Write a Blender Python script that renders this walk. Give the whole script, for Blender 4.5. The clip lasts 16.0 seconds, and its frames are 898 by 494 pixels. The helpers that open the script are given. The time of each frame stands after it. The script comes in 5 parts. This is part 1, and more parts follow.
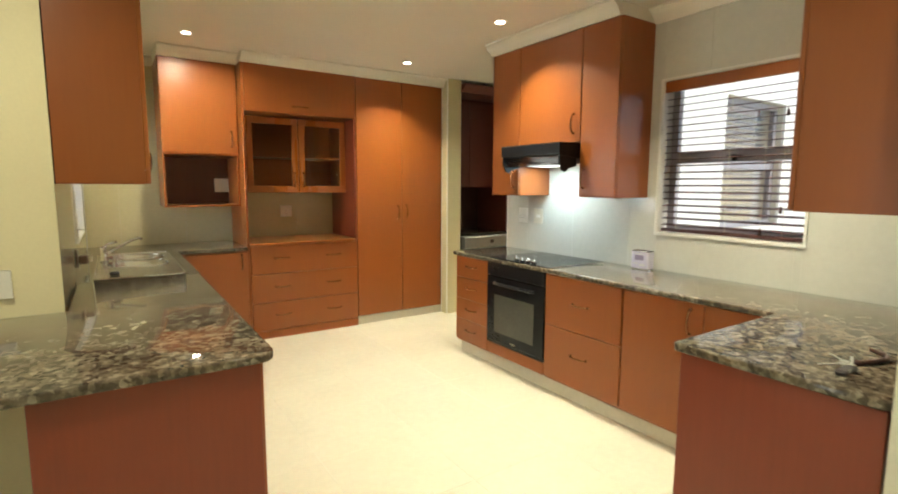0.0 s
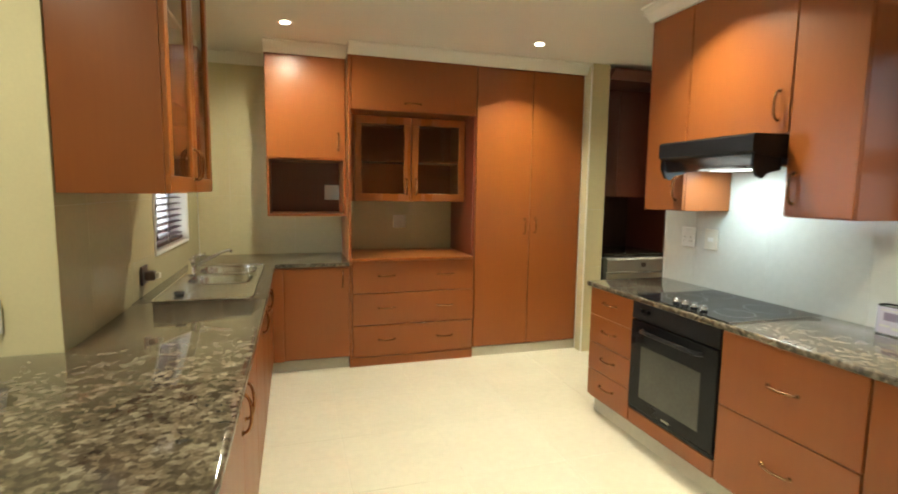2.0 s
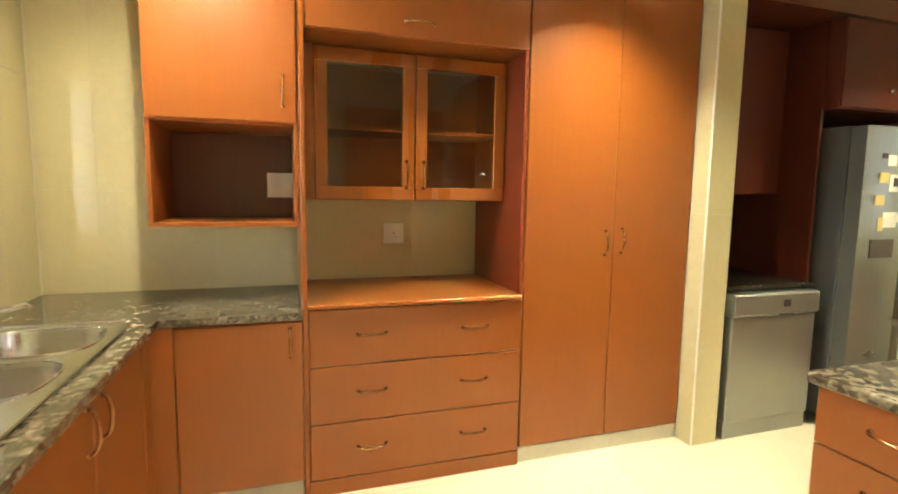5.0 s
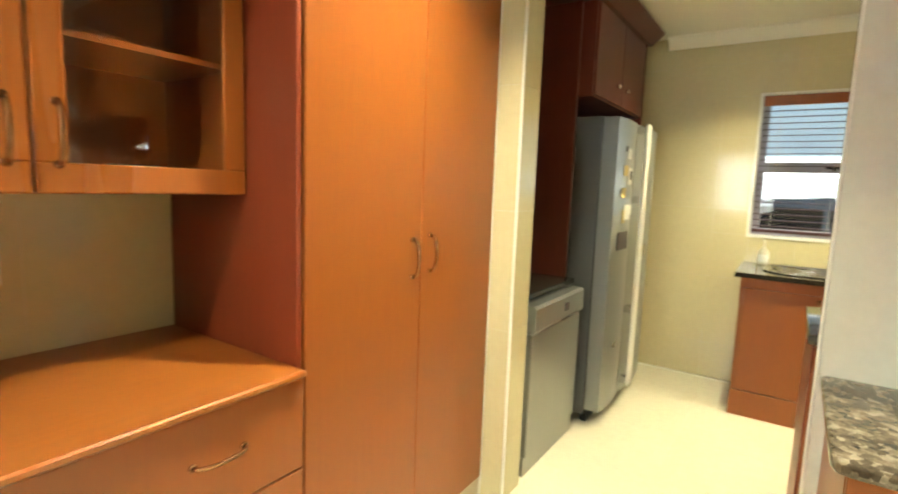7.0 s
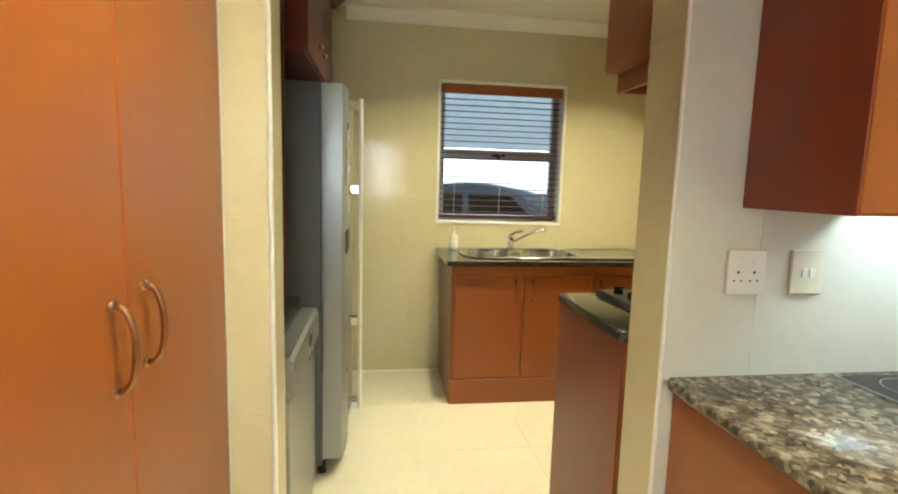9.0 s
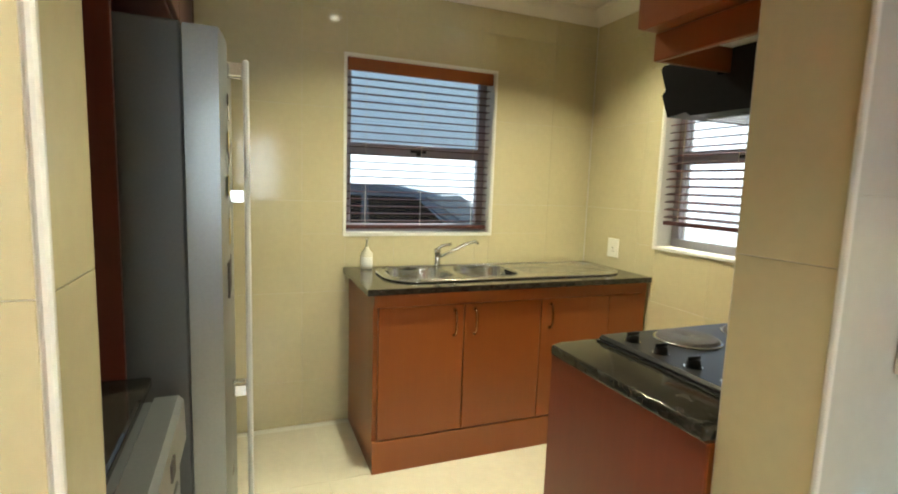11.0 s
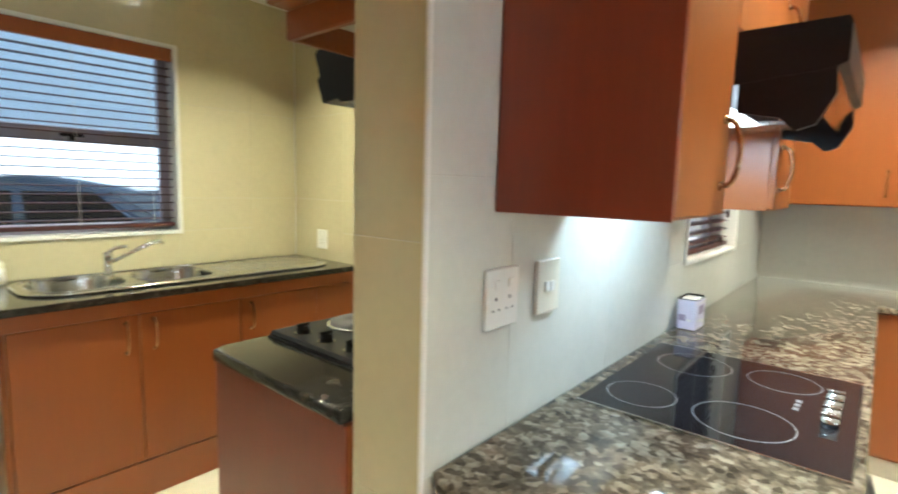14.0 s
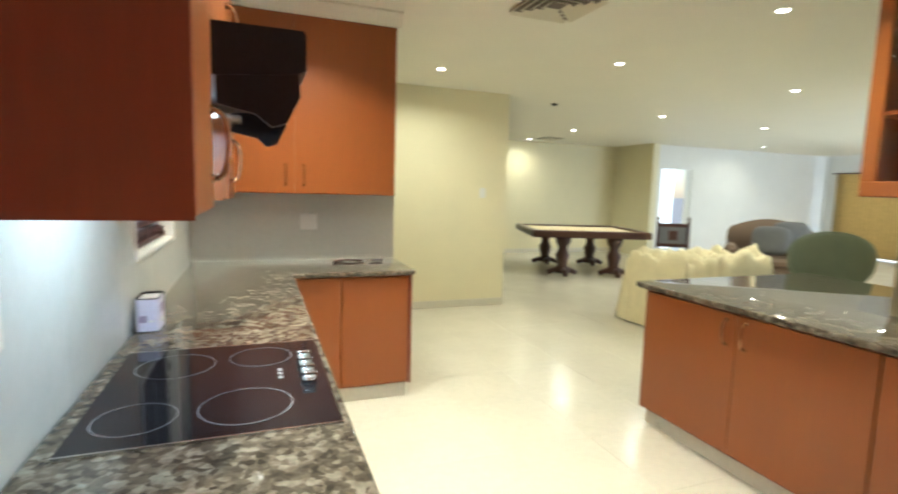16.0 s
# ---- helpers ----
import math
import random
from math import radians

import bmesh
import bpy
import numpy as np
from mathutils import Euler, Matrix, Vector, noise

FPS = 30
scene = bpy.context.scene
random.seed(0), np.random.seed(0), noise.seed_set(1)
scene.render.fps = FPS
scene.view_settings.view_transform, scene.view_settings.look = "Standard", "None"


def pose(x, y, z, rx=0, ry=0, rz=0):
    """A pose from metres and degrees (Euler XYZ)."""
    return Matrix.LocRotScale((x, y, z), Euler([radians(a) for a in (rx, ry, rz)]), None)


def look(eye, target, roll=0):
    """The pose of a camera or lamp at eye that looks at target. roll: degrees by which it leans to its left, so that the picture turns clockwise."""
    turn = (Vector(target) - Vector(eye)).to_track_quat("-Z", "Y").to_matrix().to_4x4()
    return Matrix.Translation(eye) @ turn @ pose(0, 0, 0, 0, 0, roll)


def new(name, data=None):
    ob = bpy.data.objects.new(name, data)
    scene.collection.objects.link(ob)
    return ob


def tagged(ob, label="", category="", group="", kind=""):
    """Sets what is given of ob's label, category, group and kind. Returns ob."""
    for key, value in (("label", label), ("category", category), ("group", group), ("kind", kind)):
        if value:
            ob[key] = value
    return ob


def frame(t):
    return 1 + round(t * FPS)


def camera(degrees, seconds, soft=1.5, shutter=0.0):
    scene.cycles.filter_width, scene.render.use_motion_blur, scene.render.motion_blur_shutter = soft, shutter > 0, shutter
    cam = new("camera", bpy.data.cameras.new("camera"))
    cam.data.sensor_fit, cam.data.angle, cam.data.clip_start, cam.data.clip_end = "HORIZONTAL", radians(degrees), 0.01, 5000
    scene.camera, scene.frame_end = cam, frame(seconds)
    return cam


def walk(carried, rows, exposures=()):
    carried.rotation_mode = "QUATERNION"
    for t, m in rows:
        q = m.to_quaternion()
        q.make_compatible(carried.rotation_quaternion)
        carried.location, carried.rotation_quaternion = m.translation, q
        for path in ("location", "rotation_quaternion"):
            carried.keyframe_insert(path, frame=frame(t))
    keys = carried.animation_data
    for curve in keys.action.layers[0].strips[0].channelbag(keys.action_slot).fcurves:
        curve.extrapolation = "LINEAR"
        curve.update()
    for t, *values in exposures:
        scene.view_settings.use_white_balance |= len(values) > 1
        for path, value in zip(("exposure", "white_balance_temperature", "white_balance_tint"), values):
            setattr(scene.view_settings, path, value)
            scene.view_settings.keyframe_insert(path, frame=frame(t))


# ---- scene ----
cam = camera(82.8, 16.0, soft=1.9, shutter=0.4)
PATH = [
    (0, (1.025, 0.886, 1.433), (2.123, 2.541, 1.196), 0.3),
    (0.5, (1.116, 1.059, 1.443), (2.132, 2.768, 1.228), 0.8),
    (1, (1.248, 1.255, 1.462), (2.125, 3.039, 1.242), 0.8),
    (1.5, (1.418, 1.421, 1.469), (2.167, 3.262, 1.245), 0.9),
    (2, (1.611, 1.577, 1.461), (2.192, 3.478, 1.241), 0.8),
    (2.5, (1.728, 1.873, 1.448), (2.189, 3.806, 1.22), 0.7),
    (3, (1.836, 2.142, 1.464), (2.255, 4.084, 1.236), 0.8),
    (5.5, (1.962, 3.737, 1.402), (2.763, 5.557, 1.192), 1.0),
    (6, (1.993, 4.052, 1.419), (3.069, 5.722, 1.187), 1.3),
    (6.5, (2.096, 4.382, 1.413), (3.481, 5.805, 1.178), 1.5),
    (7, (2.196, 4.628, 1.413), (3.843, 5.736, 1.169), 2.1),
    (7.5, (2.273, 4.87, 1.398), (4.135, 5.56, 1.161), 1.8),
    (8, (2.431, 5.062, 1.371), (4.394, 5.358, 1.129), 1.9),
    (8.5, (2.609, 5.184, 1.374), (4.594, 5.182, 1.127), 2.1),
    (9, (2.794, 5.322, 1.409), (4.759, 5.046, 1.158), 1.6),
    (9.5, (3.006, 5.388, 1.411), (4.918, 4.856, 1.164), 2.0),
    (9.7, (3.088, 5.405, 1.415), (4.98, 4.804, 1.17), 1.8),
    (12, (3.728, 5.422, 1.426), (5.536, 4.602, 1.181), 2.0),
    (12.5, (3.647, 5.388, 1.425), (5.399, 4.454, 1.178), 1.7),
    (13, (3.56, 5.318, 1.429), (5.226, 4.241, 1.18), 1.7),
    (13.5, (3.501, 5.232, 1.412), (5.019, 3.951, 1.172), 1.7),
    (14, (3.486, 5.171, 1.409), (4.772, 3.657, 1.176), 1.5),
    (14.5, (3.54, 5.065, 1.392), (4.494, 3.323, 1.155), 1.4),
    (15, (3.573, 5.012, 1.407), (4.034, 3.079, 1.179), 1.4),
    (15.5, (3.612, 5.076, 1.417), (3.457, 3.095, 1.193), 1.6),
    (16, (3.659, 5.126, 1.416), (2.959, 3.266, 1.193), 1.6),
]
EXPOSURES = [(0, 0.0, 6300, 5), (1.5, -0.15, 6300, 5), (3, 0.0, 6300, 5), (5.5, 0.64, 7000, 2), (6.5, 0.66, 6900, 1), (8, 0.35, 6600, 2), (9.5, 0.2, 6300, 3),
             (12, 0.02, 5800, 5), (13, 0.32, 5600, 5), (13.5, 0.22, 5500, 5), (14, 0.3, 5500, 5), (15, 0.58, 5400, 6), (15.5, 0.2, 5500, 8), (16, 0.06, 5500, 8)]
walk(cam, [(t, look(eye, target, roll)) for t, eye, target, roll in PATH], EXPOSURES)

# ---- world, sun, lamps ----
world = bpy.data.worlds.new("world")
scene.world = world
world.use_nodes = True
wn = world.node_tree
sky = wn.nodes.new("ShaderNodeTexSky")
sky.sky_type, sky.sun_disc = "NISHITA", False
sky.sun_elevation, sky.sun_rotation = radians(52), radians(200)
wn.nodes["Background"].inputs["Strength"].default_value = 0.15
wn.links.new(sky.outputs[0], wn.nodes["Background"].inputs["Color"])
sun = new("sun", bpy.data.lights.new("sun", "SUN"))
sun.data.energy, sun.data.angle, sun.data.color = 5.0, radians(0.5), (1.0, 0.95, 0.86)
sun.matrix_world = look((0, 0, 10), (-0.34 * 6, 0.94 * 6, 10 - 7.6))
WARM = (1.0, 0.92, 0.68)
CEIL = 2.58
# the lamp at (1.75, 3.70) is added at a guessed spot
DOWNLIGHTS = [(1.58, 5.33, 21), (3.42, 5.22, 18), (3.38, 3.80, 27), (1.75, 3.70, 15), (3.45, 2.41, 28), (0.60, 2.75, 12), (5.60, 4.82, 18),
              (5.60, 3.85, 20), (1.98, 0.32, 20), (0.62, 1.24, 10), (-1.76, 1.15, 22), (-1.85, -3.1, 24), (-1.94, -0.98, 22),
              (-4.20, -1.10, 16), (-7.10, -3.4, 10), (-1.93, -4.9, 12), (-4.1, 1.2, 12), (-7.0, -1.0, 12)]
# area lamps for sky light; the 150 W one fills an added unseen opening
for spot, size, watts, tint in (((0.60, 5.38, 1.6), ("+x", 0.94, 1.02), 30, (0.88, 0.95, 1.0)),
                                ((-7.0, 3.86, 1.05), ("-y", 3.4, 2.0), 150, (0.86, 0.94, 1.0)), ((-10.93, -2.45, 1.05), ("+x", 2.7, 2.0), 70, (0.86, 0.94, 1.0))):
    day = new("window_daylight", bpy.data.lights.new("window_daylight", "AREA"))
    day.data.shape, day.data.size, day.data.size_y, day.data.energy, day.data.color = "RECTANGLE", size[1], size[2], watts, tint
    d = {"-x": (-1, 0, 0), "+x": (1, 0, 0), "-y": (0, -1, 0), "+y": (0, 1, 0)}[size[0]]
    day.matrix_world = look(spot, [a + b for a, b in zip(spot, d)])

# ---- materials ----


def node_mat(name):
    m = bpy.data.materials.new(name)
    m.use_nodes = True
    return m, m.node_tree.nodes, m.node_tree.links, m.node_tree.nodes["Principled BSDF"]


def coords(nodes, links, scale=(1, 1, 1)):
    geo = nodes.new("ShaderNodeNewGeometry")
    mp = nodes.new("ShaderNodeMapping")
    mp.inputs["Scale"].default_value = scale
    links.new(geo.outputs["Position"], mp.inputs["Vector"])
    return mp.outputs[0]


def noise_tex(nodes, links, vec, scale, detail=3.0, rough=0.55):
    n = nodes.new("ShaderNodeTexNoise")
    n.inputs["Scale"].default_value, n.inputs["Detail"].default_value, n.inputs["Roughness"].default_value = scale, detail, rough
    links.new(vec, n.inputs["Vector"])
    return n.outputs["Fac"]


def ramp(nodes, links, fac, stops):
    r = nodes.new("ShaderNodeValToRGB")
    els = r.color_ramp.elements
    while len(els) < len(stops):
        els.new(0.5)
    for e, (p, c) in zip(els, stops):
        e.position, e.color = p, (*c, 1)
    links.new(fac, r.inputs["Fac"])
    return r.outputs["Color"]


def simple(name, base, rough=0.5, metal=0.0, vary=0.12, scale=6.0, grain=60.0, bump=0.02, stretch=(1, 1, 1), coat=0.0, piece=0.0):
    """A surface with two scales of tone, gloss variation and fine relief."""
    m, nodes, links, b = node_mat(name)
    vec = coords(nodes, links, stretch)
    big, fine = noise_tex(nodes, links, vec, scale), noise_tex(nodes, links, vec, grain, 5)
    mix = nodes.new("ShaderNodeMath")
    mix.operation = "MULTIPLY_ADD"
    links.new(fine, mix.inputs[0])
    mix.inputs[1].default_value = 0.5
    half = nodes.new("ShaderNodeMath")
    half.operation = "MULTIPLY"
    half.inputs[1].default_value = 0.5
    links.new(big, half.inputs[0])
    links.new(half.outputs[0], mix.inputs[2])
    lo, hi = [c * (1 - vary) for c in base], [min(1, c * (1 + vary)) for c in base]
    col = ramp(nodes, links, mix.outputs[0], [(0.3, lo), (0.7, hi)])
    if piece:
        info = nodes.new("ShaderNodeObjectInfo")
        hsv = nodes.new("ShaderNodeHueSaturation")
        rng = nodes.new("ShaderNodeMapRange")
        rng.inputs["To Min"].default_value, rng.inputs["To Max"].default_value = 1 - piece, 1 + piece
        links.new(info.outputs["Random"], rng.inputs["Value"])
        links.new(rng.outputs[0], hsv.inputs["Value"])
        links.new(col, hsv.inputs["Color"])
        col = hsv.outputs[0]
    links.new(col, b.inputs["Base Color"])
    rr = nodes.new("ShaderNodeMapRange")
    rr.inputs["To Min"].default_value, rr.inputs["To Max"].default_value = rough * 0.8, min(1, rough * 1.2)
    links.new(big, rr.inputs["Value"])
    links.new(rr.outputs[0], b.inputs["Roughness"])
    b.inputs["Metallic"].default_value = metal
    b.inputs["Coat Weight"].default_value = coat
    b.inputs["Coat Roughness"].default_value = 0.12
    if bump:
        bp = nodes.new("ShaderNodeBump")
        bp.inputs["Strength"].default_value, bp.inputs["Distance"].default_value = bump * 4, 0.004
        links.new(fine, bp.inputs["Height"])
        links.new(bp.outputs[0], b.inputs["Normal"])
    return m


def wood_mat(name, dark, light, rough=0.34, stretch=(9, 9, 0.7)):
    m, nodes, links, b = node_mat(name)
    vec = coords(nodes, links, stretch)
    grain = noise_tex(nodes, links, vec, 6, 6, 0.65)
    streak = noise_tex(nodes, links, coords(nodes, links, tuple(0.15 * k for k in stretch)), 3, 2)
    mix = nodes.new("ShaderNodeMath")
    mix.operation = "MULTIPLY_ADD"
    mix.inputs[1].default_value = 0.6
    links.new(grain, mix.inputs[0])
    half = nodes.new("ShaderNodeMath")
    half.operation = "MULTIPLY"
    half.inputs[1].default_value = 0.4
    links.new(streak, half.inputs[0])
    links.new(half.outputs[0], mix.inputs[2])
    links.new(ramp(nodes, links, mix.outputs[0], [(0.25, dark), (0.75, light)]), b.inputs["Base Color"])
    rr = nodes.new("ShaderNodeMapRange")
    rr.inputs["To Min"].default_value, rr.inputs["To Max"].default_value = rough * 0.8, rough * 1.25
    links.new(streak, rr.inputs["Value"])
    links.new(rr.outputs[0], b.inputs["Roughness"])
    bp = nodes.new("ShaderNodeBump")
    bp.inputs["Strength"].default_value, bp.inputs["Distance"].default_value = 0.05, 0.002
    links.new(grain, bp.inputs["Height"])
    links.new(bp.outputs[0], b.inputs["Normal"])
    return m


def granite_mat(name, tones, rough=0.11):
    m, nodes, links, b = node_mat(name)
    vec = coords(nodes, links)
    warp = nodes.new("ShaderNodeTexNoise")
    warp.inputs["Scale"].default_value, warp.inputs["Detail"].default_value = 40, 5
    links.new(vec, warp.inputs["Vector"])
    vm = nodes.new("ShaderNodeVectorMath")
    vm.operation = "MULTIPLY_ADD"
    vm.inputs[1].default_value = (0.014, 0.014, 0.014)
    links.new(warp.outputs["Color"], vm.inputs[0])
    links.new(vec, vm.inputs[2])
    cell = nodes.new("ShaderNodeTexVoronoi")
    cell.inputs["Scale"].default_value = 60
    links.new(vm.outputs[0], cell.inputs["Vector"])
    sep = nodes.new("ShaderNodeSeparateColor")
    links.new(cell.outputs["Color"], sep.inputs[0])
    blotch = noise_tex(nodes, links, vec, 19, 7, 0.66)
    mix = nodes.new("ShaderNodeMath")
    mix.operation = "MULTIPLY_ADD"
    mix.inputs[1].default_value = 0.30
    links.new(sep.outputs[0], mix.inputs[0])
    half = nodes.new("ShaderNodeMath")
    half.operation = "MULTIPLY"
    half.inputs[1].default_value = 0.80
    links.new(blotch, half.inputs[0])
    links.new(half.outputs[0], mix.inputs[2])
    links.new(ramp(nodes, links, mix.outputs[0], [(0.34, tones[0]), (0.48, tones[1]), (0.60, tones[2]), (0.76, tones[3])]), b.inputs["Base Color"])
    b.inputs["Roughness"].default_value = rough
    return m


def glass_mat(name, tint=(1, 1, 1), rough=0.0):
    m, nodes, links, b = node_mat(name)
    b.inputs["Base Color"].default_value = (*tint, 1)
    b.inputs["Transmission Weight"].default_value, b.inputs["Roughness"].default_value, b.inputs["IOR"].default_value = 1.0, rough, 1.45
    return m


def glow_mat(name, colour, strength):
    m, nodes, links, b = node_mat(name)
    b.inputs["Base Color"].default_value = (0.8, 0.8, 0.8, 1)
    b.inputs["Emission Color"].default_value, b.inputs["Emission Strength"].default_value = (*colour, 1), strength
    return m


CHERRY = wood_mat("cherry", (0.246, 0.066, 0.0125), (0.278, 0.081, 0.0150))
CHERRY_EDGE = wood_mat("cherry_edge", (0.275, 0.080, 0.016), (0.33, 0.106, 0.021), 0.28)
CHERRY_TOP = wood_mat("cherry_top", (0.275, 0.080, 0.016), (0.33, 0.106, 0.021), 0.30, (0.7, 9, 9))
# cherry with the shade of the side faces put into its colour
CHERRY_SHADE = wood_mat("cherry_shade", (0.165, 0.030, 0.013), (0.205, 0.040, 0.016))
# redder and much darker than CHERRY
DARKREDWOOD = wood_mat("dark_red_wood", (0.085, 0.018, 0.012), (0.125, 0.027, 0.016))
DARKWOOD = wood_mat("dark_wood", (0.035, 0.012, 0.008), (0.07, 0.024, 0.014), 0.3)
SLATWOOD = wood_mat("slat_wood", (0.04, 0.010, 0.009), (0.07, 0.018, 0.014), 0.45)
GRANITE = granite_mat("granite", [(0.036, 0.029, 0.021), (0.070, 0.055, 0.038), (0.120, 0.097, 0.068), (0.25, 0.217, 0.165)], 0.05)
GRANITE_DARK = granite_mat("granite_dark", [(0.014, 0.013, 0.011), (0.020, 0.018, 0.015), (0.027, 0.024, 0.020), (0.045, 0.040, 0.033)], 0.08)
TILE = simple("wall_tile", (0.605, 0.60, 0.535), 0.10, vary=0.05, scale=2.5, grain=30, bump=0.004, piece=0.008)
# same tile as TILE, with the warm lamp light put into its colour
TILE_WARM = simple("warm_lit_tile", (0.57, 0.51, 0.32), 0.10, vary=0.05, scale=2.5, grain=30, bump=0.004, piece=0.008)
FLOORTILE = simple("floor_tile", (0.64, 0.595, 0.475), 0.21, vary=0.06, scale=2.2, grain=22, bump=0.004, piece=0.012)
GROUT = simple("grout", (0.62, 0.60, 0.52), 0.7, vary=0.08)
PAINT = simple("yellow_paint", (0.76, 0.70, 0.47), 0.55, vary=0.04, scale=3, grain=90, bump=0.02)
WHITEPAINT = simple("white_paint", (0.80, 0.79, 0.75), 0.55, vary=0.04, scale=3, grain=90, bump=0.02)
CEILPAINT = simple("ceiling_paint", (0.80, 0.77, 0.67), 0.6, vary=0.03, scale=2, grain=80, bump=0.02)
STEEL = simple("stainless_steel", (0.62, 0.62, 0.60), 0.24, 1.0, vary=0.08, scale=5, grain=120, bump=0.01)
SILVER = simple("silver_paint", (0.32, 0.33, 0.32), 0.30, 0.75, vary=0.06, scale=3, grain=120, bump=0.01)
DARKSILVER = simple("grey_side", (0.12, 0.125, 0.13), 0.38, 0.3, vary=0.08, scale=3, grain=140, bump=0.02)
BRASS = simple("bronze_handle", (0.36, 0.20, 0.10), 0.25, 1.0, vary=0.15, scale=30, grain=200, bump=0.01)
CHROME = simple("chrome", (0.75, 0.75, 0.74), 0.10, 1.0, vary=0.04, bump=0.0)
BLACK = simple("black_enamel", (0.012, 0.012, 0.014), 0.34, vary=0.2, bump=0.005)
BLACKGLASS = simple("black_glass", (0.010, 0.010, 0.012), 0.05, vary=0.2, bump=0.0)
OVENGLASS = simple("oven_window", (0.05, 0.05, 0.042), 0.07, vary=0.2, bump=0.0)
PLASTIC = simple("white_plastic", (0.76, 0.75, 0.70), 0.35, vary=0.04, bump=0.01)
CREAMPLASTIC = simple("cream_plastic", (0.66, 0.62, 0.50), 0.35, vary=0.04, bump=0.01)
RINGGREY = simple("ring_print", (0.18, 0.18, 0.18), 0.3, vary=0.1, bump=0.0)
BRONZEALU = simple("bronze_aluminium", (0.13, 0.09, 0.075), 0.35, 0.5, vary=0.12, bump=0.01)
GREYALU = simple("grey_aluminium", (0.36, 0.34, 0.37), 0.4, 0.3, vary=0.08, bump=0.01)
for m in (BLACK, BLACKGLASS):
    m.node_tree.nodes["Principled BSDF"].inputs["Specular IOR Level"].default_value = 0.18
GLASS = glass_mat("window_glass")
TINTGLASS = glass_mat("cabinet_glass", (0.80, 0.80, 0.78))
VISOR = glass_mat("hood_visor", (0.35, 0.33, 0.3), 0.15)
LAMPGLOW = glow_mat("lamp_glow", (1.0, 0.88, 0.66), 22.0)
HOODGLOW = glow_mat("hood_glow", (0.95, 1.0, 1.0), 4.0)
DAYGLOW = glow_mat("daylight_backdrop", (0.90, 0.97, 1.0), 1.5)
SHEET = simple("cream_sheet", (0.72, 0.64, 0.40), 0.85, vary=0.1, scale=8, grain=150, bump=0.1)
GREENCLOTH = simple("green_cloth", (0.16, 0.19, 0.13), 0.8, vary=0.1, scale=10, grain=250, bump=0.1)
BROWNCLOTH = simple("brown_cloth", (0.15, 0.10, 0.065), 0.85, vary=0.15, scale=10, grain=250, bump=0.1)
GREYCLOTH = simple("grey_cloth", (0.13, 0.13, 0.13), 0.85, vary=0.15, scale=10, grain=250, bump=0.1)
CURTAIN = simple("gold_curtain", (0.58, 0.44, 0.20), 0.85, vary=0.2, scale=12, grain=200, bump=0.1)
FELT = simple("pale_felt", (0.66, 0.58, 0.38), 0.9, vary=0.05, grain=250, bump=0.05)
ASPHALT = simple("paving", (0.30, 0.29, 0.27), 0.85, vary=0.2, scale=1.2, grain=60, bump=0.1)
RENDERWALL = simple("outdoor_render", (0.84, 0.84, 0.82), 0.8, vary=0.05, scale=1, grain=80, bump=0.1)
CARPAINT = simple("car_paint", (0.10, 0.13, 0.15), 0.2, 0.4, vary=0.05, bump=0.0, coat=1.0)
RUBBER = simple("rubber", (0.02, 0.02, 0.02), 0.7, vary=0.2)
SHEETMETAL = simple("roof_sheet", (0.66, 0.78, 0.84), 0.5, 0.2, vary=0.08)
LILAC = simple("lilac_label", (0.66, 0.62, 0.74), 0.5, vary=0.08)
MAUVE = simple("mauve_print", (0.30, 0.24, 0.36), 0.5, vary=0.1)
PAPER = simple("paper", (0.75, 0.74, 0.70), 0.8, vary=0.05)
LEMON = simple("yellow_paper", (0.58, 0.47, 0.20), 0.8, vary=0.05)
INK = simple("dark_print", (0.06, 0.05, 0.05), 0.6, vary=0.1)
WAX = simple("candle_wax", (0.72, 0.68, 0.62), 0.5, vary=0.05)

# ---- mesh helpers ----
ORIGIN = {}


def box(bm, x0, x1, y0, y1, z0, z1, bevel=0.0):
    ret = bmesh.ops.create_cube(bm, size=1.0, matrix=Matrix.Translation(((x0 + x1) / 2, (y0 + y1) / 2, (z0 + z1) / 2)) @ Matrix.Diagonal((abs(x1 - x0), abs(y1 - y0), abs(z1 - z0), 1)))
    if bevel:
        edges = list({e for v in ret["verts"] for e in v.link_edges})
        bmesh.ops.bevel(bm, geom=edges, offset=bevel, segments=1, affect="EDGES", profile=0.5)
    return bm


def bx(*dims, bevel=0.0):
    return box(bmesh.new(), *dims, bevel=bevel)


def cyl(bm, centre, r, h, axis="z", seg=20, r2=None):
    turn = {"z": Matrix(), "x": Matrix.Rotation(radians(90), 4, "Y"), "y": Matrix.Rotation(radians(-90), 4, "X")}[axis]
    bmesh.ops.create_cone(bm, cap_ends=True, segments=seg, radius1=r, radius2=r if r2 is None else r2, depth=h, matrix=Matrix.Translation(centre) @ turn)
    return bm


def cy(*a, **k):
    return cyl(bmesh.new(), *a, **k)


